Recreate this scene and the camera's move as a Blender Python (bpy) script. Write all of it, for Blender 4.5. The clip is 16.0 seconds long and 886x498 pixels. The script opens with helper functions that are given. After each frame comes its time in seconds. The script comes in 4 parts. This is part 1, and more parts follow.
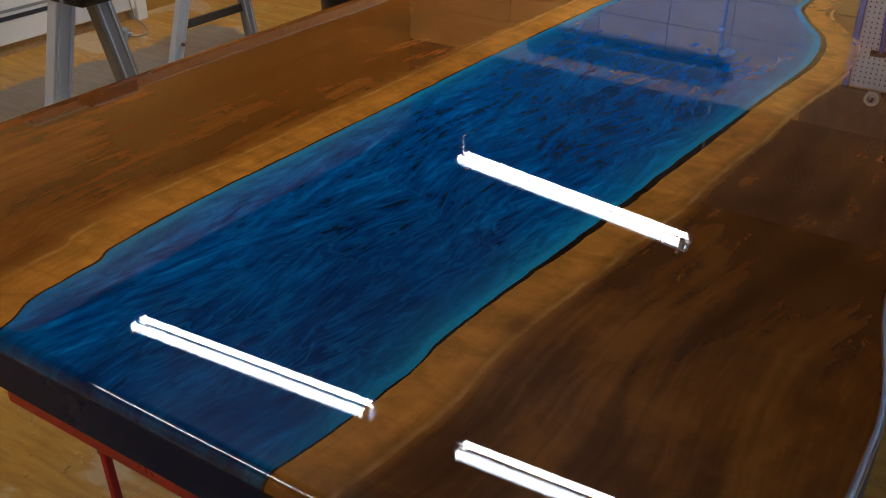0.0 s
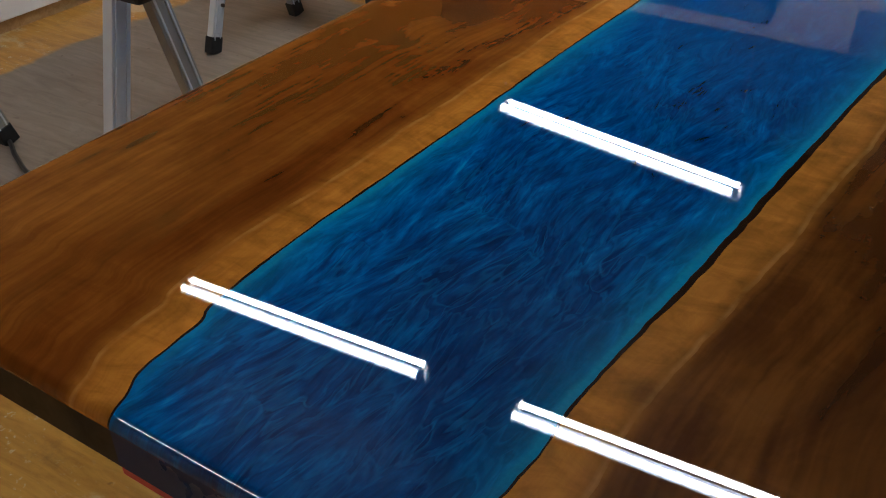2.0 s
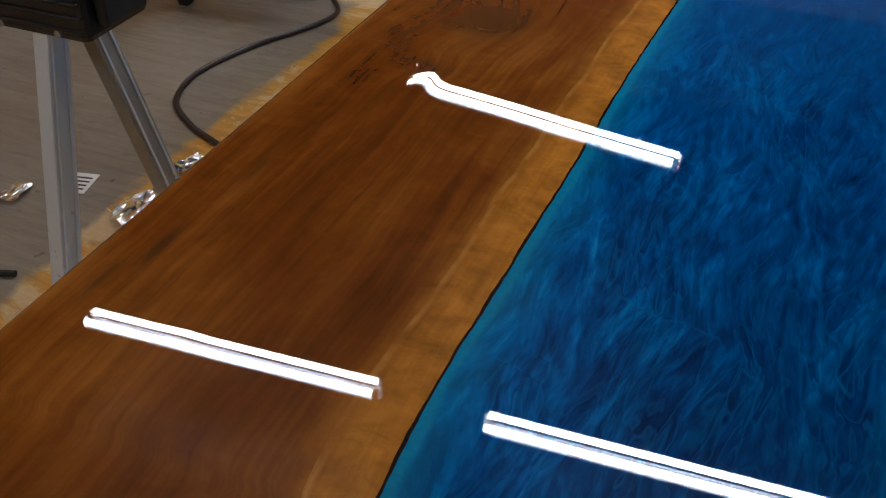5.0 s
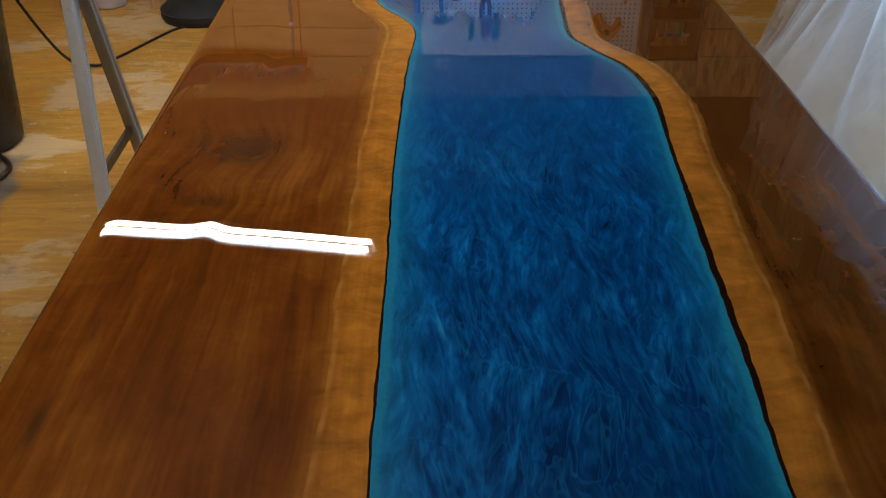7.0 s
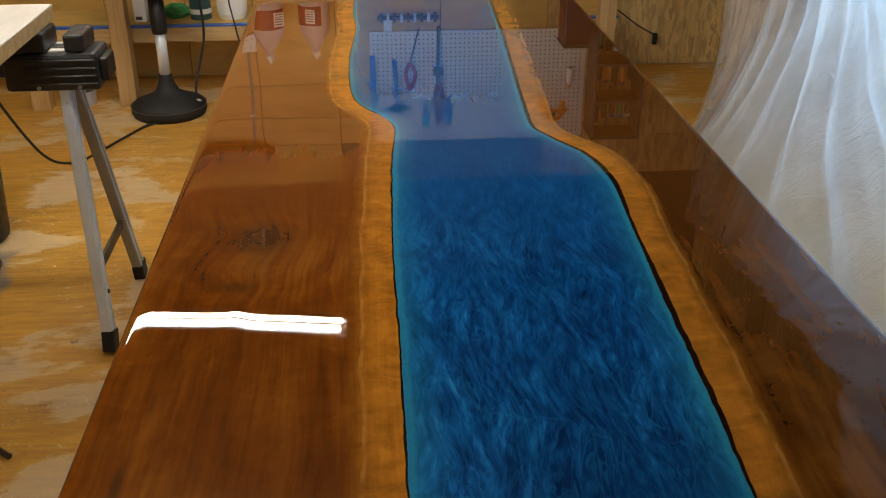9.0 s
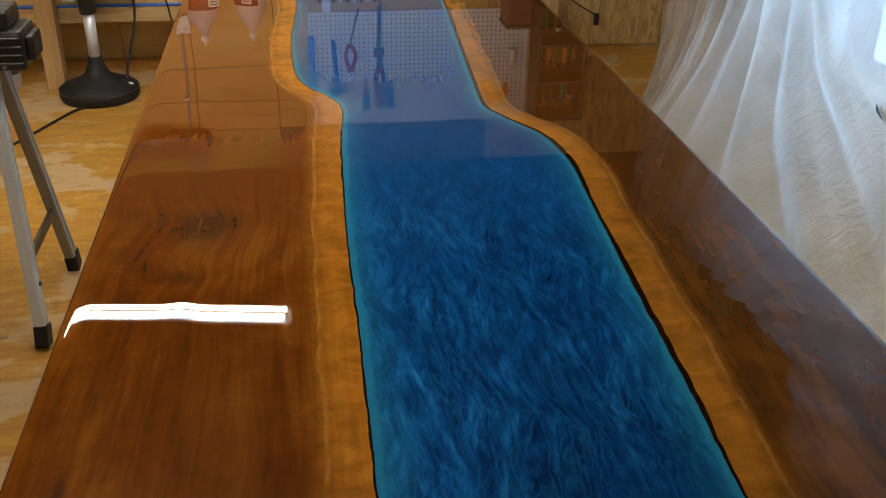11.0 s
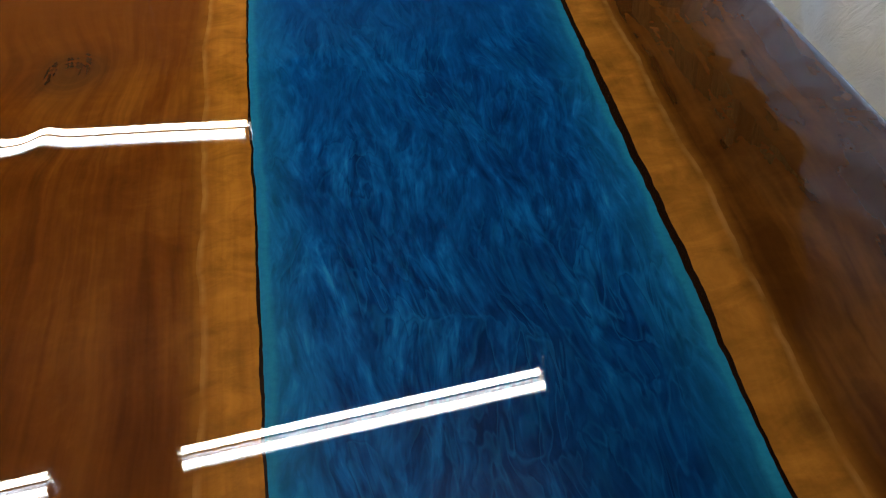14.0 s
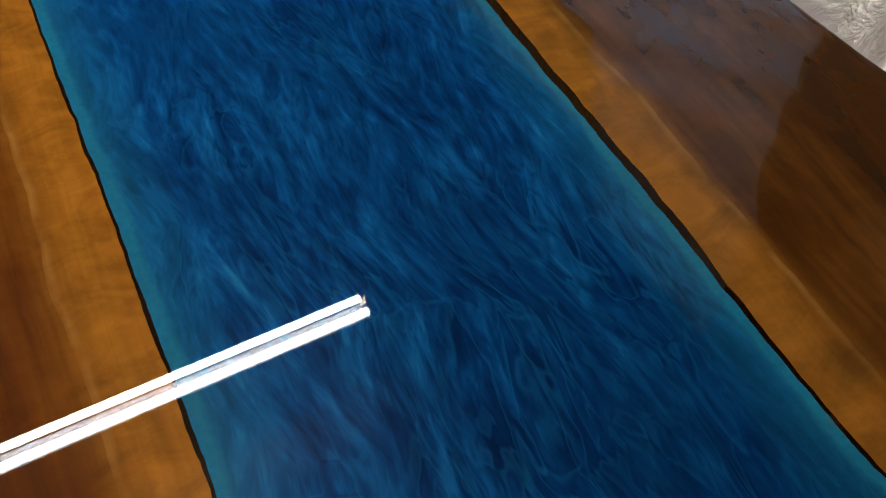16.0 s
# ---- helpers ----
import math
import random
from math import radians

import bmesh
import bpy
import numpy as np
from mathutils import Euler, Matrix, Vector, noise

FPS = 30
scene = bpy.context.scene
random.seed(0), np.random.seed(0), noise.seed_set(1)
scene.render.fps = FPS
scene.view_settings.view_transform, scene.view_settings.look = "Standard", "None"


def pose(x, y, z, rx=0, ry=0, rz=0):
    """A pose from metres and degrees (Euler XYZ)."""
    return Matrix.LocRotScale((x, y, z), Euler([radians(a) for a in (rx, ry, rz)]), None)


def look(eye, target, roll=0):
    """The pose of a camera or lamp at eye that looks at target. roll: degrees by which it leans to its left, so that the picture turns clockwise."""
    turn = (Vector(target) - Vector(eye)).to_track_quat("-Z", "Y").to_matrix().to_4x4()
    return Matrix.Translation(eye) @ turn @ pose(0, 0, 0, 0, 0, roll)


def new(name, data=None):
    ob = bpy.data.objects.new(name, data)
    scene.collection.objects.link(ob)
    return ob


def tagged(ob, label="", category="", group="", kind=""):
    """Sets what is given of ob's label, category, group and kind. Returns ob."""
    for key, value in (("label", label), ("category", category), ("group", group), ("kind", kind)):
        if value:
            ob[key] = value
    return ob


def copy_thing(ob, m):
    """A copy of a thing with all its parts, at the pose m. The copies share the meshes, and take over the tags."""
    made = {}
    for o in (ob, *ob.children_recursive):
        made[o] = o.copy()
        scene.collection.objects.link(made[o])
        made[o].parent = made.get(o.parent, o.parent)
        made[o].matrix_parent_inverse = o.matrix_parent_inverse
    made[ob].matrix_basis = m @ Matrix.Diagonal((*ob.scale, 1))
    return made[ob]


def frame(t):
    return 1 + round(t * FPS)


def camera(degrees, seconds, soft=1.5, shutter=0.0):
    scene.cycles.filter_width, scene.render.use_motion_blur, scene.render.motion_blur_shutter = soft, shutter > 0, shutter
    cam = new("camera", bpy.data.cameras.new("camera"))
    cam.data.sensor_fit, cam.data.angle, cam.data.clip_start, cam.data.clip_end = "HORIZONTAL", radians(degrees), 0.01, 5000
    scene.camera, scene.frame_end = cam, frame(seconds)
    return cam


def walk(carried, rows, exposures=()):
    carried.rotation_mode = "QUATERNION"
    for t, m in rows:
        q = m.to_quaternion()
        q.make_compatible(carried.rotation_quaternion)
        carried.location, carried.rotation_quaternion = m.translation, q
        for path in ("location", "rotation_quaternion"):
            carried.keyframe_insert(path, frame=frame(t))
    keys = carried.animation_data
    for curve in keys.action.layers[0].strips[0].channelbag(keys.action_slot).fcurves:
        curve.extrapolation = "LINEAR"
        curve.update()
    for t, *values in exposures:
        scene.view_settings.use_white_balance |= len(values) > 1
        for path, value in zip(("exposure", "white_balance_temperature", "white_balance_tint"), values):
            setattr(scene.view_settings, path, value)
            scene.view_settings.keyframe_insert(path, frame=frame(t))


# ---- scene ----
cam = camera(48.9, 16.0, soft=1.1)
PATH = [
    (0, (1.353, -0.444, 1.289), (0.406, 1.021, 0.31), 0.9),
    (0.5, (1.347, -0.402, 1.356), (0.374, 1.016, 0.334), 0.6),
    (1, (1.326, -0.379, 1.367), (0.333, 0.997, 0.306), -0.5),
    (1.5, (1.307, -0.407, 1.405), (0.332, 0.962, 0.322), -1.4),
    (2, (1.208, -0.402, 1.402), (0.269, 0.962, 0.28), -1.3),
    (2.5, (1.116, -0.372, 1.404), (0.185, 0.98, 0.261), -1.6),
    (3, (1.03, -0.336, 1.387), (0.088, 0.98, 0.212), -2.0),
    (5.3, (0.707, -0.259, 1.388), (0.117, 1.212, 0.167), 0.2),
    (5.5, (0.696, -0.258, 1.398), (0.131, 1.204, 0.156), 0.4),
    (6, (0.673, -0.252, 1.4), (0.239, 1.286, 0.198), -0.1),
    (6.5, (0.6, -0.329, 1.42), (0.457, 1.323, 0.301), -0.2),
    (7, (0.519, -0.415, 1.459), (0.552, 1.295, 0.423), 0.5),
    (7.5, (0.463, -0.508, 1.489), (0.549, 1.209, 0.467), 1.8),
    (8, (0.465, -0.566, 1.522), (0.549, 1.158, 0.512), 0.3),
    (8.5, (0.426, -0.604, 1.561), (0.571, 1.167, 0.643), -0.1),
    (8.7, (0.424, -0.607, 1.564), (0.568, 1.167, 0.673), -0.1),
    (10.8, (0.381, -0.532, 1.538), (0.634, 1.224, 0.616), 0.8),
    (11, (0.391, -0.524, 1.525), (0.664, 1.229, 0.601), 0.9),
    (11.5, (0.413, -0.475, 1.504), (0.704, 1.235, 0.508), 0.2),
    (12, (0.431, -0.409, 1.485), (0.698, 1.257, 0.412), -0.5),
    (12.5, (0.464, -0.346, 1.468), (0.701, 1.28, 0.328), -1.4),
    (13, (0.488, -0.288, 1.457), (0.716, 1.278, 0.234), -1.9),
    (13.5, (0.511, -0.241, 1.441), (0.716, 1.295, 0.176), -3.0),
    (14, (0.55, -0.178, 1.427), (0.764, 1.32, 0.12), -3.5),
    (14.5, (0.563, -0.135, 1.402), (0.78, 1.325, 0.053), -3.2),
    (15, (0.56, -0.084, 1.377), (0.86, 1.31, -0.025), -1.1),
    (15.5, (0.494, -0.017, 1.365), (0.932, 1.335, -0.042), -1.0),
    (16, (0.432, 0.062, 1.338), (1.083, 1.267, -0.119), 2.0),
]
TINT = [(0, 0.35, 5800, 10), (3, 0.27, 5600, 10), (6, 0.24, 5800, 10), (6.5, 0.22, 6050, 10), (7.5, 0.33, 6650, 10), (8.5, 0.41, 7150, 10), (11, 0.41, 7100, 10), (12, 0.36, 6850, 10), (14, 0.36, 6600, 10), (16, 0.39, 6750, 10)]
walk(cam, [(t, look(eye, target, roll)) for t, eye, target, roll in PATH], TINT)

# ---- world, daylight, exposure ----
world = bpy.data.worlds.new("sky")
scene.world = world
world.use_nodes = True
wn = world.node_tree.nodes
sky = wn.new("ShaderNodeTexSky")
sky.sky_type, sky.sun_disc = "NISHITA", False
sky.sun_elevation, sky.sun_rotation = radians(35), radians(200)
wn["Background"].inputs[1].default_value = 0.12
world.node_tree.links.new(sky.outputs[0], wn["Background"].inputs[0])
sun = new("sun", bpy.data.lights.new("sun", "SUN"))
sun.data.energy, sun.data.angle, sun.data.color = 2.0, radians(0.5), (1.0, 0.95, 0.88)
sun.rotation_euler = (radians(55), 0, radians(200))
TUBE = 62.0
DOORLIGHT = 14.5

TOP = 0.712      # height of the table's surface
WIDE, LONG = 1.27, 3.35
THICK = 0.068


# ---- materials ----
class Mat:
    """A node material with short calls for its nodes."""

    def __init__(self, name, **values):
        self.m = bpy.data.materials.new(name)
        self.m.use_nodes = True
        self.t = self.m.node_tree
        self.b = self.t.nodes["Principled BSDF"]
        self.coord = None
        for key, value in values.items():
            self.put(key.replace("_", " "), value)

    def put(self, socket, value):
        s = self.b.inputs[socket]
        if hasattr(value, "is_output"):
            self.t.links.new(value, s)
        else:
            s.default_value = (*value, 1) if isinstance(value, tuple) and len(value) == 3 and s.type == "RGBA" else value

    def node(self, kind, out=0, props=(), **inputs):
        n = self.t.nodes.new("ShaderNode" + kind)
        for key, value in props:
            setattr(n, key, value)
        for key, value in inputs.items():
            s = n.inputs[int(key[1:])] if key[0] == "i" and key[1:].isdigit() else n.inputs[key.replace("_", " ")]
            if hasattr(value, "is_output"):
                self.t.links.new(value, s)
            else:
                s.default_value = (*value, 1) if s.type == "RGBA" and len(value) == 3 else value
        return n.outputs[out]

    def place(self, scale=(1, 1, 1), turn=(0, 0, 0)):
        if self.coord is None:
            self.coord = self.t.nodes.new("ShaderNodeTexCoord").outputs["Object"]
        return self.node("Mapping", Vector=self.coord, Scale=scale, Rotation=turn)

    def noise(self, vector, scale=5.0, detail=4.0, rough=0.55, distort=0.0, colour=False):
        return self.node("TexNoise", out=1 if colour else 0, Vector=vector, Scale=scale, Detail=detail, Roughness=rough, Distortion=distort)

    def ramp(self, fac, *stops):
        n = self.t.nodes.new("ShaderNodeValToRGB")
        e = n.color_ramp.elements
        while len(e) < len(stops):
            e.new(0.5)
        for el, (pos, col) in zip(e, stops):
            el.position = pos
            el.color = (*col, 1) if isinstance(col, tuple) else (col, col, col, 1)
        self.t.links.new(fac, n.inputs[0])
        return n.outputs[0]

    def mix(self, fac, a, b, how="MIX"):
        return self.node("Mix", out=2, props=(("data_type", "RGBA"), ("blend_type", how)), i0=fac, i6=a, i7=b)

    def math(self, op, a, b=0.0, c=0.0):
        return self.node("Math", props=(("operation", op),), i0=a, i1=b, i2=c)

    def vmath(self, op, a, b=(0, 0, 0), out=0):
        return self.node("VectorMath", out=out, props=(("operation", op),), i0=a, i1=b)

    def bump(self, height, strength=0.2, distance=0.01):
        self.put("Normal", self.node("Bump", Height=height, Strength=strength, Distance=distance))


def slab_wood(name, seed, knots, sap_width, heart, mid, light, sap, fade, grain):
    """Oiled slab timber under a clear glossy coat. edge: metres from the river."""
    m = Mat(name, Roughness=0.6, Specular_IOR_Level=0.0, Coat_Weight=1.0, Coat_Roughness=0.012, Coat_IOR=1.52)
    p = m.place((1, 1, 0))
    edge = m.node("Attribute", out=2, props=(("attribute_name", "edge"),))
    y = m.node("SeparateXYZ", out=1, Vector=p)
    # the fibres bend round each knot
    shift, dark = 0.0, 0.0
    lump = m.math("MULTIPLY", m.math("SUBTRACT", m.noise(p, 7.0, 2, 0.5), 0.5), 0.5)
    for kx, ky, rx, ry, force in knots:
        d = m.vmath("DISTANCE", m.vmath("MULTIPLY", p, (1 / rx, 1 / ry, 0)), (kx / rx, ky / ry, 0), out=1)
        g = m.math("EXPONENT", m.math("MULTIPLY", m.math("MULTIPLY", d, d), -0.5))
        core = m.math("EXPONENT", m.math("MULTIPLY", m.math("POWER", m.math("ADD", d, lump), 2.0), -1.1))
        shift = m.math("ADD", shift, m.math("MULTIPLY", g, force * rx * 0.75))
        dark = m.math("MAXIMUM", dark, m.math("MULTIPLY", core, min(1.0, abs(force) * 1.4)))
    wob = m.noise(m.place((2.0, 1.0, 0)), 1.6 + seed * 0.01, 4, 0.55)
    across = m.math("ADD", m.math("ADD", edge, shift), m.math("MULTIPLY", wob, 0.05))
    fibre = lambda k, off: m.node("CombineXYZ", X=across, Y=m.math("MULTIPLY", y, k), Z=seed + off)
    broad = m.noise(fibre(0.22, 0), 9.0, 4, 0.6, 0.3)
    fine = m.noise(fibre(0.045, 3), 65.0, 2, 0.55)
    hair = m.noise(fibre(0.03, 5), 170.0, 2, 0.5)
    rings = m.noise(fibre(0.10, 9), 30.0, 2, 0.5, 0.6)
    blotch = m.noise(m.place((3.4, 2.1, 1)), 1.7 + 0.02 * seed, 5, 0.62, 0.8)
    flame = m.noise(m.place((9, 17, 1), (0, 0, 0.35)), 1.2, 4, 0.62, 0.7)
    tone = m.math("ADD", m.math("MULTIPLY", broad, 0.34), m.math("MULTIPLY", blotch, 0.36))
    tone = m.math("ADD", tone, m.math("ADD", m.math("MULTIPLY", rings, 0.16), m.math("MULTIPLY", fine, 0.14)))
    wood = m.ramp(tone, (0.36, heart), (0.485, mid), (0.60, light))
    # chatoyant sheen painted into the colour across the fibres, strongest on the lighter timber
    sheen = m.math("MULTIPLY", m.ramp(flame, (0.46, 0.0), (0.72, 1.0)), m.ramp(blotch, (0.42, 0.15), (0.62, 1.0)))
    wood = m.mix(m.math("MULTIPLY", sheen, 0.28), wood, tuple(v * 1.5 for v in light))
    wood = m.mix(m.math("MULTIPLY", m.ramp(rings, (0.28, 1.0), (0.46, 0.0)), 0.30), wood, heart)
    # figure evens out to one tone far down, painting in the reflections' haze
    far_haze = m.ramp(m.math("MULTIPLY", y, 0.3), (0.30, 0.0), (0.44, 0.90))
    wood = m.mix(far_haze, wood, tuple(v * 1.1 for v in mid))
    ripple = m.noise(m.node("CombineXYZ", X=m.math("MULTIPLY", y, 2.5), Y=seed, Z=0.0), 1.6, 3, 0.5)
    reach = m.math("ADD", edge, m.math("MULTIPLY", m.math("SUBTRACT", ripple, 0.5), 0.024))
    reach = m.math("DIVIDE", reach, sap_width)
    mottle = m.noise(m.place((10, 17, 1)), 1.5, 5, 0.62, 0.8)
    sapc = m.ramp(mottle, (0.32, tuple(v * 0.66 for v in sap)), (0.50, tuple(v * 0.90 for v in sap)), (0.68, tuple(v * 1.12 for v in sap)))
    sapc = m.mix(m.math("MULTIPLY", m.ramp(m.noise(p, 13.0, 5, 0.7), (0.50, 0.0), (0.70, 1.0)), 0.5), sapc, tuple(v * 0.36 for v in sap))
    reach2 = m.math("ADD", reach, m.math("MULTIPLY", m.math("SUBTRACT", fine, 0.5), 0.5))
    col = m.mix(m.ramp(m.math("MULTIPLY", reach2, 0.5), (0.30, 0.0), (0.47, 0.5), (fade, 1.0)), sapc, wood)
    line = m.ramp(reach, (0.86, 0.0), (0.94, 0.9), (1.0, 0.6), (1.12, 0.0))
    broken = m.ramp(m.noise(m.place((9, 6, 1)), 3, 4), (0.36, 0.15), (0.58, 1.0))
    col = m.mix(m.math("MULTIPLY", m.math("MULTIPLY", line, broken), 0.42), col, (sap[0] * 1.25, sap[1] * 1.7, sap[2] * 4.0))
    col = m.mix(m.math("MULTIPLY", m.ramp(fine, (0.34, 1.0), (0.60, 0.0)), m.math("MULTIPLY", m.math("SUBTRACT", 1.0, far_haze), grain)), col, (0.42, 0.36, 0.30), "MULTIPLY")
    col = m.mix(m.math("MULTIPLY", m.ramp(hair, (0.34, 1.0), (0.56, 0.0)), m.math("MULTIPLY", m.math("SUBTRACT", 1.0, far_haze), grain)), col, (0.45, 0.38, 0.32), "MULTIPLY")
    ring = m.noise(m.node("CombineXYZ", X=dark, Y=0.0, Z=seed), 9, 2)
    dk = m.math("MULTIPLY", m.ramp(dark, (0.15, 0.0), (0.5, 0.45), (0.8, 1.0)), m.ramp(ring, (0.3, 0.6), (0.7, 1.0)))
    col = m.mix(m.math("MULTIPLY", dk, 0.72), col, (0.034, 0.016, 0.007))
    m.put("Base Color", col)
    return m.m


def epoxy():
    """Pearl-blue cast resin, drawn out in fine threads along its length."""
    m = Mat("pearl_blue_resin", Roughness=0.6, Specular_IOR_Level=0.0, Coat_Weight=1.0, Coat_Roughness=0.012, Coat_IOR=1.52)
    edge = m.node("Attribute", out=2, props=(("attribute_name", "edge"),))
    p = m.place((1, 1, 0))
    px, py = m.node("SeparateXYZ", out=0, Vector=p), m.node("SeparateXYZ", out=1, Vector=p)
    half = (0.5, 0.5, 0.5)
    warp = m.vmath("SUBTRACT", m.noise(p, 2.6, 2, 0.5, colour=True), half)
    curl = m.vmath("SUBTRACT", m.noise(m.vmath("MULTIPLY", p, (1, 0.55, 1)), 9.0, 2, 0.5, colour=True), half)
    wave = m.vmath("SUBTRACT", m.noise(m.vmath("MULTIPLY", p, (1, 0.6, 1)), 26.0, 2, 0.5, colour=True), half)
    q = m.vmath("ADD", m.vmath("ADD", p, m.vmath("MULTIPLY", warp, (0.050, 0.10, 0))), m.vmath("ADD", m.vmath("MULTIPLY", curl, (0.017, 0.05, 0)), m.vmath("MULTIPLY", wave, (0.0045, 0.02, 0))))

    def combed(turn, stretch, scale, detail, off):
        """Noise drawn out along a direction turned a little off the table's length."""
        v = m.node("Mapping", Vector=q, Rotation=(0, 0, math.radians(turn)), Location=(off, off, 0))
        return m.noise(m.vmath("MULTIPLY", v, (1.0, stretch, 1)), scale, detail, 0.6, 0.5)

    pick = m.ramp(m.noise(m.vmath("MULTIPLY", p, (1, 0.6, 1)), 10.0, 2, 0.5, 0.6), (0.44, 0.0), (0.56, 1.0))
    lean = lambda *k: m.node("Mix", props=(("data_type", "FLOAT"),), i0=pick, i2=combed(-7, *k), i3=combed(10, *k))
    streak = lean(0.20, 42.0, 4, 0.0)
    silk = lean(0.17, 95.0, 2, 4.0)
    cloud = m.noise(m.vmath("MULTIPLY", q, (1.0, 0.5, 1)), 7.0, 4, 0.6, 0.3)
    # brighter along one bank, darkest down the middle of the near end
    side = m.ramp(m.math("ADD", px, m.math("MULTIPLY", m.node("SeparateXYZ", out=0, Vector=warp), 0.22)), (0.47, 0.60), (0.58, 0.55), (0.70, 0.43), (0.84, 0.43), (0.93, 0.52))
    tone = m.math("ADD", m.math("MULTIPLY", streak, 0.42), m.math("MULTIPLY", silk, 0.22))
    tone = m.math("ADD", tone, m.math("ADD", m.math("MULTIPLY", cloud, 0.18), m.math("MULTIPLY", side, 0.18)))
    # streaks fade with y, standing in colour for the veil of reflections
    far_haze = m.ramp(m.math("MULTIPLY", py, 0.3), (0.22, 0.0), (0.36, 0.55), (0.48, 0.94))
    tone = m.node("Mix", props=(("data_type", "FLOAT"),), i0=far_haze, i2=tone, i3=0.512)
    col = m.ramp(tone, (0.385, (0.0002, 0.018, 0.082)), (0.45, (0.0004, 0.030, 0.128)), (0.51, (0.0008, 0.055, 0.205)), (0.565, (0.003, 0.100, 0.31)), (0.635, (0.016, 0.20, 0.44)))
    # colour darkens towards a spot near x 0.78, y 0.28
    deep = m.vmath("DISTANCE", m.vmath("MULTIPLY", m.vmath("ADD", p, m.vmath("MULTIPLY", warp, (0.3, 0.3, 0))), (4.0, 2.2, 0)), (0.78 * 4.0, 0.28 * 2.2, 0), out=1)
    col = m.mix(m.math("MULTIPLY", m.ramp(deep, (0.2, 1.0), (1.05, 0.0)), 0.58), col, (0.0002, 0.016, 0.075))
    # feathered edges: each drawn-out fold gets a lit lip and a dark one, painted in colour
    loud = m.math("SUBTRACT", 1.0, far_haze)
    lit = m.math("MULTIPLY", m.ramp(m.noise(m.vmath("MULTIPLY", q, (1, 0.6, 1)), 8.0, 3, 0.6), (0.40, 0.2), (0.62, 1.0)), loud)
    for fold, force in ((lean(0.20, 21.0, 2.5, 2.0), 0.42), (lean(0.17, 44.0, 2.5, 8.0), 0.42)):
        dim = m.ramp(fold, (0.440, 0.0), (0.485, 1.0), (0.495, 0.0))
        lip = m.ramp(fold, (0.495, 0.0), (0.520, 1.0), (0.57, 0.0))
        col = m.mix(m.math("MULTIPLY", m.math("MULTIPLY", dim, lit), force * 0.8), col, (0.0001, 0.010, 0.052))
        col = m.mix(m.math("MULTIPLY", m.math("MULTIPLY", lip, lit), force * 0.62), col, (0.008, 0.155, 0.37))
    # a smooth teal margin along both banks, with lumps of it washed inwards
    shore = m.math("ADD", edge, m.math("MULTIPLY", m.math("SUBTRACT", m.noise(m.vmath("MULTIPLY", p, (1, 0.5, 1)), 9.0, 4, 0.6), 0.5), 0.022))
    teal = m.mix(m.noise(p, 130, 4, 0.7), (0.006, 0.125, 0.24), (0.020, 0.24, 0.38))
    band = m.ramp(m.math("MULTIPLY", shore, 10.0), (0.08, 0.95), (0.15, 0.38), (0.28, 0.22), (0.65, 0.0))
    band = m.math("MULTIPLY", band, m.ramp(py, (0.04, 0.25), (0.22, 1.0)))
    col = m.mix(m.math("MULTIPLY", band, 0.9), col, teal)
    m.put("Base Color", col)
    return m.m


def board(name, dark, light, along=(1, 14, 14), gloss=0.6, scale=1.0, stain=None):
    """Sawn timber with its grain along one axis."""
    m = Mat(name, Roughness=gloss)
    rnd = m.node("ObjectInfo", out=5)
    v = m.vmath("ADD", m.place(along), m.vmath("MULTIPLY", rnd, (7, 7, 7)))
    grain = m.noise(v, 3.0 * scale, 6, 0.6, 0.8)
    big = m.noise(m.place((1, 1, 1)), 2.5, 4)
    col = m.ramp(grain, (0.3, dark), (0.7, light))
    col = m.mix(m.math("MULTIPLY", big, 0.5), col, tuple(v * 0.6 for v in dark))
    if stain:
        col = m.mix(m.ramp(m.noise(m.place((1, 1, 1)), 1.1, 5, 0.6), (0.5, 0.0), (0.6, 0.7)), col, stain)
    m.put("Base Color", col)
    m.bump(grain, 0.25, 0.003)
    return m.m


def strand_board(name, base, gloss=0.6):
    """Pressed strand board: flakes lying every way."""
    m = Mat(name, Roughness=gloss)
    v = m.place((1, 1, 1))
    flake = m.node("TexVoronoi", out=1, Vector=m.vmath("ADD", m.vmath("MULTIPLY", v, (1, 1, 0.22)), m.vmath("MULTIPLY", m.noise(v, 22, 2, colour=True), (0.02, 0.02, 0.02))), Scale=62.0)
    g = m.node("SeparateColor", Color=flake)
    col = m.ramp(g, (0.0, tuple(c * 0.62 for c in base)), (0.5, base), (1.0, tuple(min(c * 1.3, 0.85) for c in base)))
    col = m.mix(m.math("MULTIPLY", m.noise(v, 1.6, 5, 0.6), 0.55), col, tuple(c * 0.55 for c in base))
    m.put("Base Color", col)
    m.bump(g, 0.2, 0.002)
    return m.m


BARE_X, BARE_FAR = -0.82, -1.90    # the bare patch of the floor


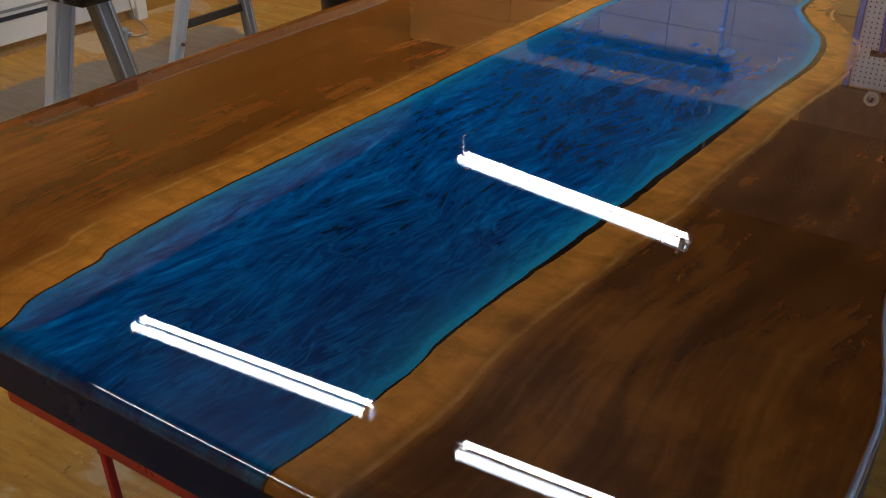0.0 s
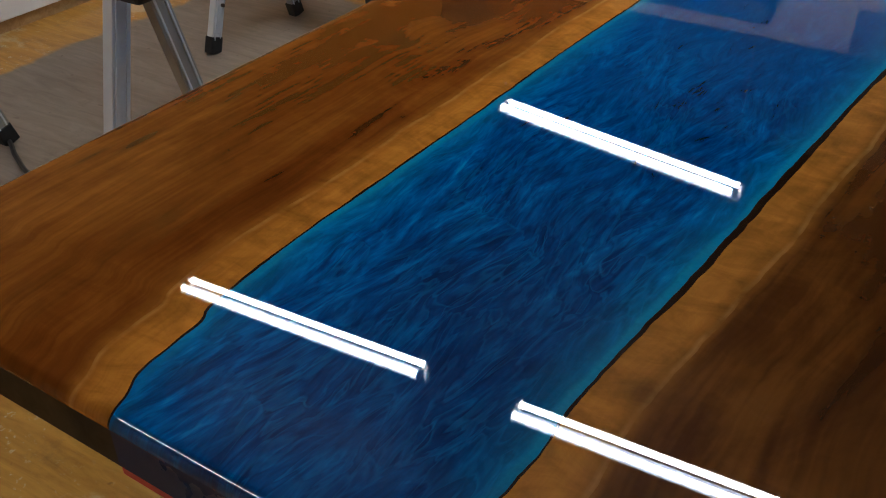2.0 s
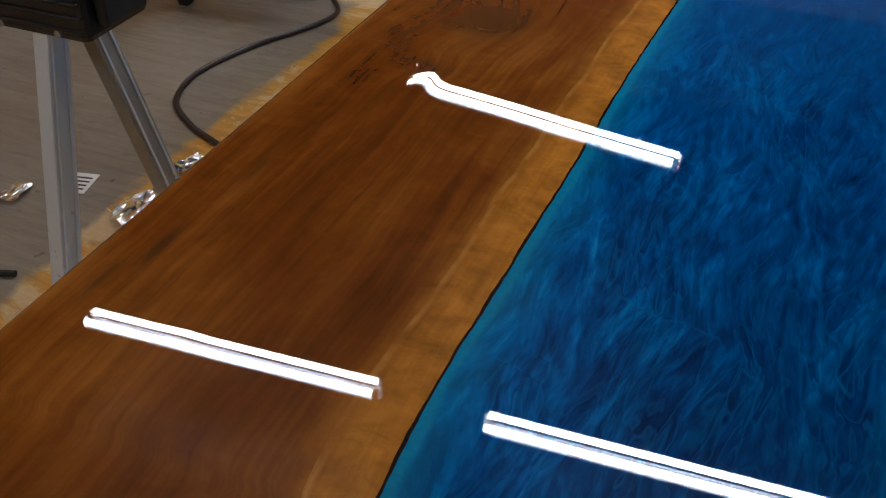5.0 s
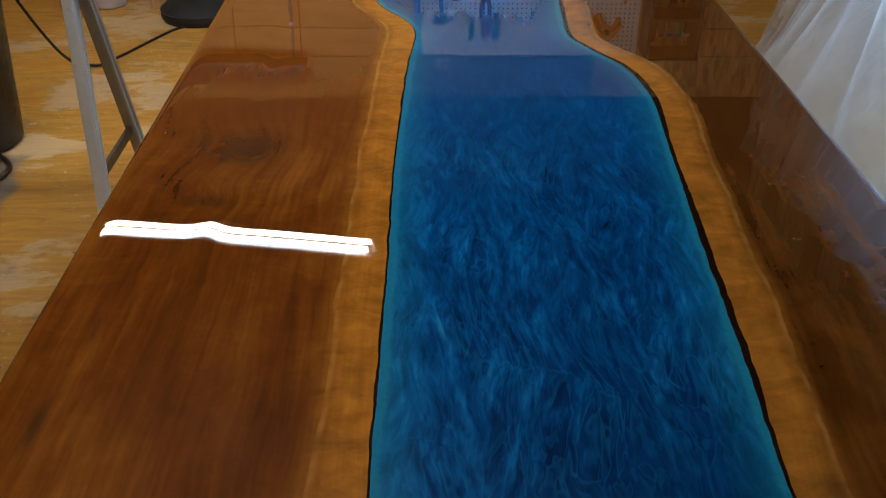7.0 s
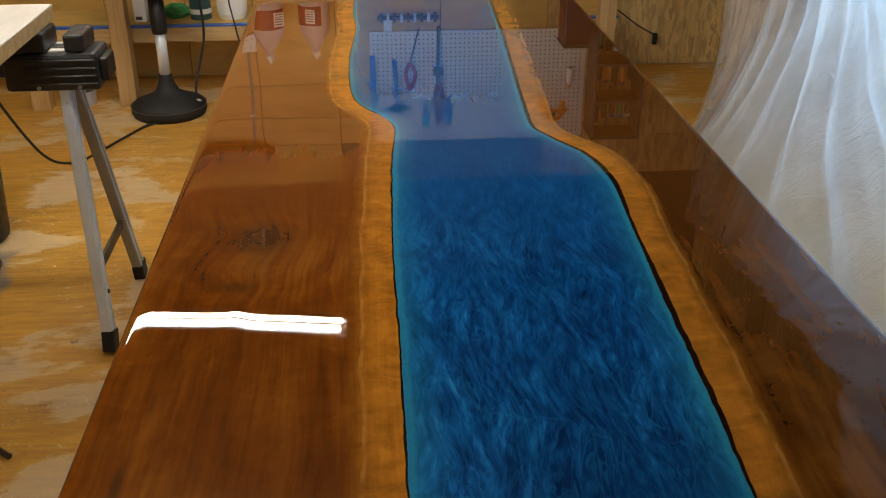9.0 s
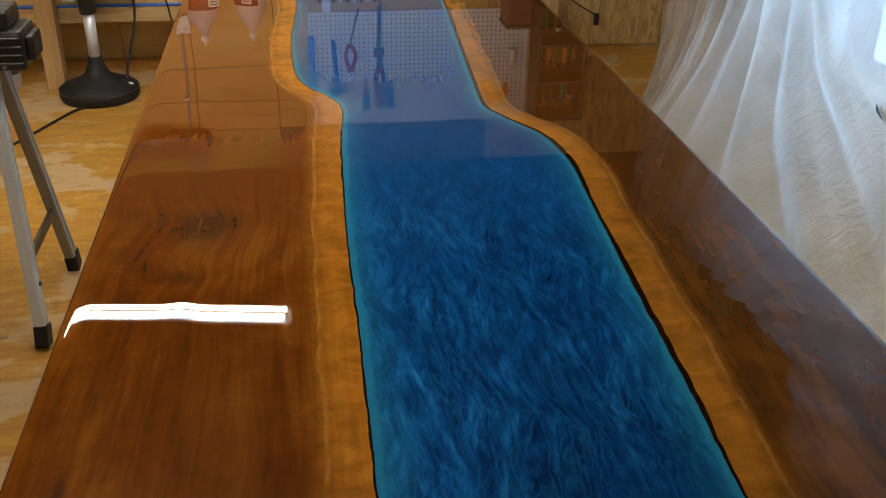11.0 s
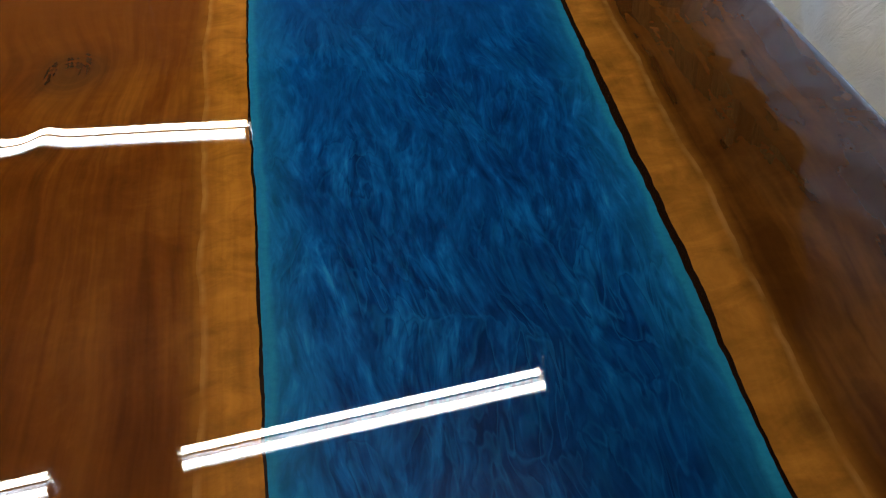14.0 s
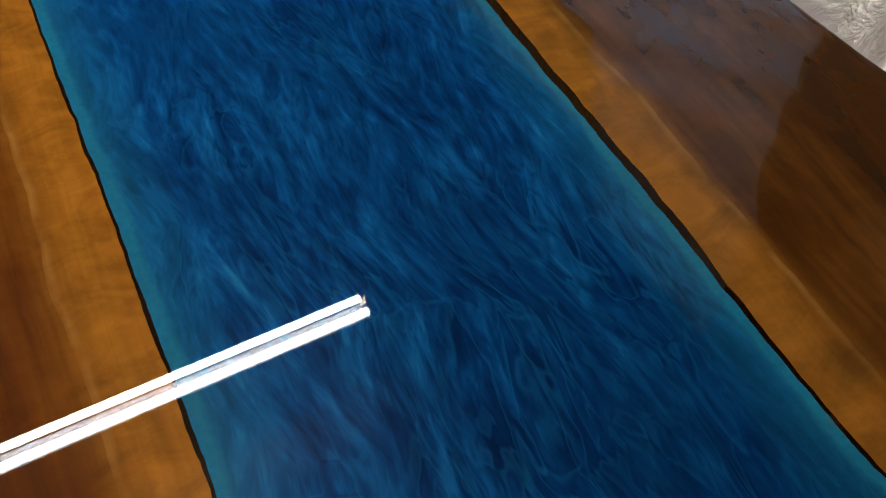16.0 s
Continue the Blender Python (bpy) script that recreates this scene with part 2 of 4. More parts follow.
def floor_wood():
    m = Mat("worn_plywood_floor")
    v = m.place((1, 1, 1))
    grain = m.noise(m.place((1.2, 9, 1)), 3.2, 6, 0.65, 1.2)
    raw = m.ramp(grain, (0.3, (0.19, 0.15, 0.115)), (0.7, (0.29, 0.235, 0.185)))
    var = m.ramp(grain, (0.3, (0.40, 0.185, 0.026)), (0.7, (0.64, 0.34, 0.058)))
    sx = m.node("SeparateXYZ", out=0, Vector=v)
    sy = m.node("SeparateXYZ", out=1, Vector=v)
    # the bare grey patch lies under the sawhorses; varnish runs up to it in tongues on either side
    tongue = m.math("MULTIPLY", m.math("SUBTRACT", m.noise(m.place((1, 0.8, 1)), 3.4, 5, 0.6, 0.5), 0.5), 0.24)
    near_side = m.math("SUBTRACT", BARE_X, sx)
    far_side = m.math("SUBTRACT", sx, BARE_FAR)
    ends = m.math("MINIMUM", m.math("SUBTRACT", sy, 0.35), m.math("SUBTRACT", 2.62, sy))
    bare = m.math("ADD", m.math("MINIMUM", m.math("MINIMUM", near_side, far_side), ends), tongue)
    wet = m.ramp(m.math("ADD", m.math("MULTIPLY", bare, -1.0), 0.5), (0.485, 0.0), (0.515, 1.0))
    worn = m.ramp(m.noise(m.place((1, 1.6, 1)), 1.9, 6, 0.62, 0.4), (0.53, 0.0), (0.565, 1.0))
    col = m.mix(wet, raw, m.mix(m.math("MULTIPLY", worn, 0.55), var, (0.66, 0.53, 0.36)))
    dirt = m.ramp(m.noise(v, 5.0, 7, 0.7), (0.30, 1.0), (0.43, 0.0))
    col = m.mix(m.math("MULTIPLY", dirt, 0.5), col, (0.10, 0.065, 0.04))
    crumbs = m.ramp(m.noise(v, 2.3, 3), (0.42, 0.0), (0.62, 1.0))
    specks = m.math("MULTIPLY", m.ramp(m.noise(v, 55, 3, 0.6, 1.0), (0.62, 0.0), (0.67, 1.0)), m.math("MULTIPLY", wet, crumbs))
    col = m.mix(m.math("MULTIPLY", specks, 0.8), col, (0.68, 0.62, 0.5))
    spots = m.ramp(m.noise(m.place((1, 1, 3)), 24, 2), (0.26, 1.0), (0.31, 0.0))
    col = m.mix(m.math("MULTIPLY", spots, 0.55), col, (0.07, 0.035, 0.015))
    m.put("Base Color", col)
    m.put("Roughness", m.ramp(m.noise(v, 2.5, 4), (0.3, 0.28), (0.7, 0.6)))
    m.bump(m.noise(v, 18, 5), 0.15, 0.004)
    return m.m


def plain(name, colour, rough=0.5, metal=0.0, vary=0.25, scale=18.0, relief=0.05, **more):
    m = Mat(name, Metallic=metal, **more)
    n = m.noise(m.place((1, 1, 1)), scale, 5, 0.6)
    m.put("Base Color", m.mix(m.math("MULTIPLY", n, vary * 2), tuple(min(c * (1 + vary * 0.5), 1) for c in colour), tuple(c * (1 - vary) for c in colour)))
    m.put("Roughness", m.ramp(n, (0.3, max(rough - 0.08, 0.02)), (0.7, min(rough + 0.1, 1))))
    if relief:
        m.bump(n, relief, 0.003)
    return m.m


def glow(name, colour, strength):
    m = Mat(name, Base_Color=(0.9, 0.9, 0.9), Emission_Color=colour, Emission_Strength=strength)
    return m.m


def sheeting():
    """Milky polythene film: lets light through, scatters it, glints on its creases."""
    m = Mat("milky_polythene")
    n = m.t.nodes
    out = n["Material Output"]
    v = m.place((1, 1, 1))
    crease = m.noise(m.place((1, 1.6, 1.2)), 11, 5, 0.62, 1.2)
    b = m.node("Bump", Height=crease, Strength=0.5, Distance=0.02)
    tr = m.node("BsdfTranslucent", Color=(0.86, 0.9, 0.95), Normal=b)
    df = m.node("BsdfDiffuse", Color=(0.84, 0.83, 0.81), Normal=b)
    cl = m.node("BsdfTransparent", Color=(0.95, 0.96, 0.97))
    gl = m.node("BsdfGlossy", Color=(0.9, 0.9, 0.9), Roughness=0.14, Normal=b)
    a = m.node("MixShader", Fac=0.42, i1=tr, i2=df)
    # the single layer at the far end is clearer than the bunched film beside the window
    far = m.ramp(m.math("MULTIPLY", m.node("SeparateXYZ", out=1, Vector=v), 0.2), (0.52, 0.0), (0.70, 0.42))
    a = m.node("MixShader", Fac=m.math("ADD", far, m.ramp(m.noise(v, 3, 3), (0.3, 0.14), (0.7, 0.36))), i1=a, i2=cl)
    a = m.node("MixShader", Fac=0.15, i1=a, i2=gl)
    m.t.links.new(a, out.inputs[0])
    return m.m


def clear(name, tint=(1, 1, 1), rough=0.0):
    m = Mat(name, Base_Color=tint, Roughness=rough, Transmission_Weight=1.0, IOR=1.45)
    return m.m


LEFT_WOOD = slab_wood("walnut_slab_light", 1.0, ((0.205, 1.16, 0.075, 0.085, 0.75), (0.11, 1.20, 0.09, 0.07, 0.35), (0.175, 0.965, 0.055, 0.03, 0.5), (0.075, 0.43, 0.010, 0.05, 0.7), (0.05, 0.36, 0.007, 0.06, 0.6),
                                                 (0.28, 0.30, 0.02, 0.03, 0.35), (0.14, 2.0, 0.05, 0.05, 0.3), (0.09, 0.62, 0.008, 0.05, 0.5)),
                      0.066, (0.088, 0.0210, 0.0021), (0.140, 0.0365, 0.0040), (0.220, 0.070, 0.0088), (0.45, 0.165, 0.018), 0.66, 0.18)
RIGHT_WOOD = slab_wood("walnut_slab_dark", 7.0, ((1.17, 0.42, 0.10, 0.10, 0.35), (1.12, 0.86, 0.05, 0.09, 0.3), (0.95, 0.33, 0.03, 0.04, 0.5), (1.2, 1.6, 0.06, 0.09, 0.35)),
                       0.062, (0.036, 0.0112, 0.0019), (0.074, 0.0232, 0.0037), (0.145, 0.052, 0.0087), (0.37, 0.142, 0.019), 0.60, 0.11)
RESIN = epoxy()
BARK = plain("dark_bark_line", (0.017, 0.007, 0.003), 0.8, vary=0.5, scale=60, relief=0, Specular_IOR_Level=0.0, Coat_Weight=1.0, Coat_Roughness=0.012, Coat_IOR=1.52)
BATTEN = plain("grey_white_metal", (0.26, 0.30, 0.36), 0.5, vary=0.08)
RIM = plain("dark_resin_rim", (0.012, 0.009, 0.009), 0.45, vary=0.4, Specular_IOR_Level=0.15)
RIM_BLUE = plain("dark_blue_resin_rim", (0.001, 0.016, 0.075), 0.3, vary=0.4, scale=6, Specular_IOR_Level=0.1)
PINE = board("pine_lumber", (0.42, 0.26, 0.10), (0.64, 0.45, 0.22), (1, 14, 14))
PINE_UP = board("pine_post_timber", (0.38, 0.22, 0.08), (0.58, 0.38, 0.17), (14, 14, 1))
PLY = board("plywood_sheet", (0.56, 0.345, 0.085), (0.74, 0.50, 0.16), (1.5, 9, 6), scale=0.7)
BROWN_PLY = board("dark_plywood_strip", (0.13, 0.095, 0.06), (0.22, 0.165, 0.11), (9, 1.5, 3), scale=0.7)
SIDE_PLY = board("brown_side_plywood", (0.24, 0.165, 0.09), (0.38, 0.265, 0.15), (9, 1.5, 3), scale=0.7)
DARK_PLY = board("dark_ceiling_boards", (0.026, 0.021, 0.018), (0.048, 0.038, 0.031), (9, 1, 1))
LEFT_PLY = board("amber_side_plywood", (0.40, 0.19, 0.026), (0.55, 0.29, 0.05), (9, 1.5, 3), scale=0.7)
WALL_OSB = strand_board("strand_board_wall", (0.62, 0.44, 0.19))
FLOOR = floor_wood()
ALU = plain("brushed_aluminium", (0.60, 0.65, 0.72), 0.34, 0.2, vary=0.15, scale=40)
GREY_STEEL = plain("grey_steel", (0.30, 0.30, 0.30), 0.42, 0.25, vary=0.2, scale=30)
DARK_STEEL = plain("dark_steel", (0.10, 0.09, 0.085), 0.45, 0.6, vary=0.25, scale=30)
BLACK = plain("black_plastic", (0.012, 0.012, 0.013), 0.42, vary=0.3, scale=30)
RUBBER = plain("black_rubber", (0.010, 0.010, 0.010), 0.7, vary=0.2)
YELLOW = plain("yellow_plastic", (0.75, 0.42, 0.02), 0.4, vary=0.1)
RED = plain("red_paint", (0.42, 0.012, 0.014), 0.35, vary=0.2)
WHITE = plain("white_paint", (0.78, 0.78, 0.76), 0.45, vary=0.06)
PEG = plain("white_hardboard", (0.72, 0.74, 0.76), 0.5, vary=0.06)
HOLE = plain("peg_hole_shadow_gap", (0.03, 0.03, 0.03), 0.9, vary=0.1)
BLUE = plain("blue_paint", (0.02, 0.12, 0.5), 0.4, vary=0.2)
GREEN = plain("green_label", (0.03, 0.22, 0.06), 0.45, vary=0.2)
ORANGE = plain("orange_plastic", (0.75, 0.25, 0.02), 0.45, vary=0.1)
PAPER = plain("white_paper", (0.75, 0.74, 0.72), 0.7, vary=0.08)
INK = plain("dark_print", (0.04, 0.04, 0.05), 0.6, vary=0.1)
LABEL_RED = plain("red_label", (0.22, 0.03, 0.03), 0.5, vary=0.15)
FOIL = plain("crinkled_foil", (0.85, 0.88, 0.92), 0.12, 1.0, vary=0.1, scale=30, relief=0.9)
JUG = Mat("cloudy_plastic_jug", Base_Color=(0.72, 0.66, 0.68), Roughness=0.3, Transmission_Weight=0.45, IOR=1.3).m
GLASS = clear("window_glass")
JAR = clear("jar_glass", (0.85, 0.95, 0.92), 0.02)
LAMP = glow("lit_tube", (1.0, 0.955, 0.87), TUBE)
FILM = sheeting()


# ---- building helpers ----
def mesh_of(bm, name, material, smooth=False):
    me = bpy.data.meshes.new(name)
    bm.normal_update()
    bm.to_mesh(me)
    bm.free()
    me.materials.append(material)
    if smooth:
        for f in me.polygons:
            f.use_smooth = True
    return me


def part(name, bm, material, parent=None, label="", smooth=False):
    """One mesh object from a bmesh, under a thing or a part."""
    ob = new(name, mesh_of(bm, name, material, smooth))
    if parent:
        ob.parent = parent
    if label:
        ob["label"] = label
    return ob


def thing(name, label, category, group="", kind="", at=None):
    ob = new(name)
    ob.empty_display_size = 0.1
    if at is not None:
        ob.matrix_basis = at
    return tagged(ob, label, category, group, kind)


def box(x0, y0, z0, x1, y1, z1, bevel=0.0, bm=None, turn=None, seg=2):
    own = bm is None
    bm = bm or bmesh.new()
    made = bmesh.ops.create_cube(bm, size=1.0)["verts"]
    for v in made:
        v.co = Vector(((x0 + x1) / 2 + v.co.x * (x1 - x0), (y0 + y1) / 2 + v.co.y * (y1 - y0), (z0 + z1) / 2 + v.co.z * (z1 - z0)))
    if bevel:
        edges = {e for v in made for e in v.link_edges}
        bmesh.ops.bevel(bm, geom=list(edges), offset=bevel, segments=seg, affect="EDGES", profile=0.5)
    if turn is not None and own:
        bm.transform(turn)
    return bm


def rod(a, b, r, r2=None, sides=12, bm=None):
    """A round bar from a to b."""
    bm = bm or bmesh.new()
    a, b = Vector(a), Vector(b)
    d = b - a
    m = Matrix.Translation((a + b) / 2) @ d.to_track_quat("Z", "Y").to_matrix().to_4x4()
    bmesh.ops.create_cone(bm, cap_ends=True, segments=sides, radius1=r, radius2=r if r2 is None else r2, depth=d.length, matrix=m)
    return bm


def beam(a, b, w, h, bevel=0.003, up=(0, 0, 1), bm=None):
    """A square bar from a to b; w across, h along up."""
    a, b = Vector(a), Vector(b)
    d = (b - a).normalized()
    side = d.cross(Vector(up)).normalized()
    top = side.cross(d)
    one = box(-w / 2, 0, -h / 2, w / 2, (b - a).length, h / 2, bevel)
    m = Matrix((side, d, top)).transposed().to_4x4()
    m.translation = a
    one.transform(m)
    if bm is None:
        return one
    tmp = bpy.data.meshes.new("tmp")
    one.to_mesh(tmp)
    one.free()
    bm.from_mesh(tmp)
    bpy.data.meshes.remove(tmp)
    return bm


def lathe(profile, sides=28, at=(0, 0, 0)):
    """A turned body from (radius, height) pairs."""
    bm = bmesh.new()
    rings = []
    for r, z in profile:
        rings.append([bm.verts.new((at[0] + r * math.cos(6.28319 * k / sides), at[1] + r * math.sin(6.28319 * k / sides), at[2] + z)) for k in range(sides)])
    for lo, hi in zip(rings, rings[1:]):
        for k in range(sides):
            bm.faces.new((lo[k], lo[(k + 1) % sides], hi[(k + 1) % sides], hi[k]))
    bm.faces.new(reversed(rings[0]))
    bm.faces.new(rings[-1])
    return bm


def smooth_line(points, steps=10):
    """Catmull-Rom through the points."""
    pts = [Vector(p) for p in points]
    pts = [2 * pts[0] - pts[1]] + pts + [2 * pts[-1] - pts[-2]]
    out = []
    for i in range(1, len(pts) - 2):
        p0, p1, p2, p3 = pts[i - 1:i + 3]
        for k in range(steps):
            t = k / steps
            out.append(0.5 * (2 * p1 + (p2 - p0) * t + (2 * p0 - 5 * p1 + 4 * p2 - p3) * t * t + (3 * p1 - p0 - 3 * p2 + p3) * t ** 3))
    return out + [pts[-2]]


def cable(points, r, sides=8, steps=10):
    """A bent round cable along the points."""
    line = smooth_line(points, steps)
    bm = bmesh.new()
    rings = []
    for i, p in enumerate(line):
        d = (line[min(i + 1, len(line) - 1)] - line[max(i - 1, 0)]).normalized()
        u = d.cross(Vector((0.13, 0.2, 1))).normalized()
        w = u.cross(d)
        rings.append([bm.verts.new(p + r * (math.cos(6.28319 * k / sides) * u + math.sin(6.28319 * k / sides) * w)) for k in range(sides)])
    for lo, hi in zip(rings, rings[1:]):
        for k in range(sides):
            bm.faces.new((lo[k], hi[k], hi[(k + 1) % sides], lo[(k + 1) % sides]))
    bm.faces.new(rings[0])
    bm.faces.new(reversed(rings[-1]))
    return bm


# ---- the room ----
X0, X1, Y0, Y1, HIGH = -2.3, 2.45, -2.6, 4.76, 2.72

floor = tagged(part("floor", box(X0 - 0.1, Y0 - 0.1, -0.12, X1 + 0.1, Y1 + 0.1, 0), FLOOR), "worn varnished plywood workshop floor with stains and resin drips", "floor", kind="structure")
ground = tagged(part("ground", box(-60, -60, -0.4, 60, 60, -0.125), plain("dry_gravel_yard", (0.3, 0.29, 0.27), 0.9)), "pale gravel yard outside the workshop", "ground", kind="structure")
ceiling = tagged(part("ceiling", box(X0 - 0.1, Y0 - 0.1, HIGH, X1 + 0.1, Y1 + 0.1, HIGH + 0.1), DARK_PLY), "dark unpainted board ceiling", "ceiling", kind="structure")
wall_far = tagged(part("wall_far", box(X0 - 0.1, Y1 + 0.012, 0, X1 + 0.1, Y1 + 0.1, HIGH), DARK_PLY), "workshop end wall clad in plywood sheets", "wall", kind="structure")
wall_left = tagged(part("wall_left", box(X0 - 0.1, Y0, 0, X0, Y1, HIGH), LEFT_PLY), "amber plywood side wall", "wall", kind="structure")
wall_back = tagged(part("wall_back", box(X0 - 0.1, Y0 - 0.1, 0, X1 + 0.1, Y0, HIGH), WALL_OSB), "strand board wall behind the work area", "wall", kind="structure")
DOOR_A, DOOR_B, SILL, DOOR_H = 1.62, 3.05, 0.40, 1.74
bm = box(X1, DOOR_B, 0, X1 + 0.1, Y1, HIGH)
box(X1, DOOR_A, DOOR_H, X1 + 0.1, DOOR_B, HIGH, bm=bm)
box(X1, DOOR_A, 0, X1 + 0.1, DOOR_B, SILL, bm=bm)
wall_right = tagged(part("wall_right", bm, WALL_OSB), "strand board wall with a wide window", "wall", kind="structure")
part("panel", box(X1, Y0, 0, X1 + 0.1, DOOR_A, HIGH), SIDE_PLY, wall_right, "brown plywood sheet")
window = thing("window_1", "wide window with white frame behind plastic sheeting", "window", kind="structure")
for y in (DOOR_A, (DOOR_A + DOOR_B) / 2 - 0.03, DOOR_B - 0.06):
    part("window_frame", box(X1 + 0.02, y, SILL, X1 + 0.08, y + 0.06, DOOR_H, 0.004), WHITE, window)
part("window_frame", box(X1 + 0.02, DOOR_A + 0.06, DOOR_H - 0.06, X1 + 0.08, DOOR_B - 0.06, DOOR_H, 0.004), WHITE, window)
for a, b in ((DOOR_A + 0.06, (DOOR_A + DOOR_B) / 2 - 0.03), ((DOOR_A + DOOR_B) / 2 + 0.03, DOOR_B - 0.06)):
    pane = part("pane", box(X1 + 0.045, a, SILL, X1 + 0.051, b, DOOR_H - 0.06), GLASS, window)
    pane.visible_shadow = False
day = new("daylight", bpy.data.lights.new("daylight", "AREA"))
day.data.shape, day.data.size, day.data.size_y = "RECTANGLE", 1.4, 1.32
day.data.energy, day.data.color = DOORLIGHT, (0.38, 0.66, 1.0)
day.matrix_world = look((X1 + 0.25, 2.335, 1.07), (X1 - 1, 2.335, 1.07))

# studs on the side wall
for y in (0.42, 0.98, 3.16, 3.62, 4.25):
    part("stud", box(X1 - 0.085, y, 0, X1 - 0.001, y + 0.04, HIGH - 0.001, 0.003), PINE_UP, wall_right)

# plywood sheets of the end wall
seams = (-2.3, -1.55, -0.95, -0.53, -0.17, 0.27, 0.85, 1.45, 2.45)
levels = (0.0, 0.95, 1.49, 1.69, 1.85, 2.09)
for xa, xb in zip(seams, seams[1:]):
    for za, zb in zip(levels, levels[1:]):
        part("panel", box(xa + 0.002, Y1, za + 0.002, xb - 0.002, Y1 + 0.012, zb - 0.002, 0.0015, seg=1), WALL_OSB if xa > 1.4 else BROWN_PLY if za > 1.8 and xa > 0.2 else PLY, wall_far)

# ---- the river table ----
LEFT_BANK = ((-0.02, 0.516), (0.03, 0.505), (0.07, 0.487), (0.12, 0.482), (0.165, 0.480), (0.195, 0.468), (0.28, 0.461), (0.38, 0.458), (0.5, 0.460), (0.62, 0.461), (0.76, 0.463), (0.9, 0.463),
             (1.1, 0.464), (1.3, 0.470), (1.58, 0.480), (1.79, 0.494), (1.90, 0.462), (2.0, 0.405), (2.15, 0.380), (2.48, 0.377), (2.85, 0.398), (3.1, 0.388), (3.4, 0.395))
RIGHT_BANK = ((-0.02, 0.880), (0.05, 0.893), (0.11, 0.899), (0.21, 0.903), (0.25, 0.898), (0.30, 0.900), (0.42, 0.906), (0.51, 0.914), (0.68, 0.923), (0.85, 0.932), (1.03, 0.945), (1.2, 0.956),
              (1.37, 0.968), (1.49, 0.961), (1.58, 0.940), (1.67, 0.893), (1.77, 0.850), (1.9, 0.850), (2.28, 0.872), (2.6, 0.892), (3.1, 0.918), (3.4, 0.93))


def bank(points, wild, seed):
    """x of the river's bank at y, with a finer natural unevenness."""
    line = smooth_line([(y, x, 0) for y, x in points], 12)
    ys, xs = [p.x for p in line], [p.y for p in line]

    def at(y):
        return float(np.interp(y, ys, xs)) + wild * (noise.noise((y * 23, seed, 0)) * 0.6 + noise.noise((y * 61, seed, 4)) * 0.4)
    return at


left_at, right_at = bank(LEFT_BANK, 0.0028, 1.0), bank(RIGHT_BANK, 0.0030, 5.0)
strip_l = lambda y: 0.0028 + 0.004 * abs(noise.noise((y * 9, 2.0, 0)))
strip_r = lambda y: 0.0035 + 0.0065 * max(0.0, min(1.0, (y - 0.28) / 0.3)) + 0.0045 * noise.noise((y * 3.1, 8.0, 0)) + 0.0018 * noise.noise((y * 17, 8.0, 0))
ROUND, NOSE = 0.011, 0.016      # rounding of the long edges and of the near end


def nose_drop(y):
    """How far the poured coat has curved down at y, near the end of the table."""
    n = max(0.0, NOSE - y) / NOSE
    return NOSE * (1 - math.sqrt(max(0.0, 1 - n * n)))


NOSE_YS = [NOSE * (1 - math.cos(math.pi / 2 * k / 12)) for k in range(13)]


def wide_at(y):
    """The outer edge swells out towards the near end."""
    t = max(0.0, min(1.0, (0.64 - y) / 0.28))
    return WIDE + 0.044 * t * t * (3 - 2 * t)



def swell(x, y):
    """The poured coat is a little wavy towards the outer edge of one slab."""
    near = max(0.0, min(1.0, (0.42 - x) / 0.25)) * max(0.0, min(1.0, (y - 0.62) / 0.35))
    dip = 0.00045 * math.exp(-((x - 0.13) / 0.035) ** 2 - ((y - 1.02) / 0.07) ** 2)
    lip = 0.0010 * max(0.0, 1 - x / 0.035) ** 2
    edge_k = 1 / (1 + math.exp((x - 0.188) / 0.008))
    ramp_y = -0.0056 * (y - 1.18) * math.exp(-((y - 1.18) / 0.4) ** 2) * edge_k
    return ramp_y + near * 0.0007 * noise.noise((x * 3.4 + 3.1, y * 2.0, 0.3)) - 0.5 * dip - lip


def strip(xa, xb, cols, edge_from, name, material, parent, label="", round_a=False, round_b=False):
    """A top surface between two lines along the table, with the distance to the river on each vertex, and its underside and end faces."""
    rows = 420
    bm = bmesh.new()
    lay = bm.verts.layers.float.new("edge")
    grid = []
    ys = NOSE_YS[:-1] + [NOSE + (LONG - NOSE - ROUND) * i / rows for i in range(rows + 1)] + [LONG]
    for y in ys:
        a, b = xa(y), xb(y)
        drop_y = nose_drop(y)
        lip = [(t, max(drop_y, ROUND * (1 - math.sqrt(max(0.0, 1 - (1 - t / ROUND) ** 2))))) for t in (0.0, 0.0008, 0.0025, 0.0055)]
        inner_a, inner_b = a + ROUND * round_a, b - ROUND * round_b
        xs = [(a + t, d) for t, d in lip] if round_a else []
        xs += [(inner_a + (inner_b - inner_a) * k / cols, drop_y) for k in range(cols + 1)]
        xs += [(b - t, d) for t, d in reversed(lip)] if round_b else []
        row = [(x, y, TOP - d + swell(x, y)) for x, d in xs]
        made = []
        for p in row:
            v = bm.verts.new(p)
            v[lay] = edge_from(p[0], p[1])
            made.append(v)
        grid.append(made)
    for r0, r1 in zip(grid, grid[1:]):
        for k in range(len(r0) - 1):
            bm.faces.new((r0[k], r0[k + 1], r1[k + 1], r1[k]))
    return part(name, bm, material, parent, label, smooth=True)


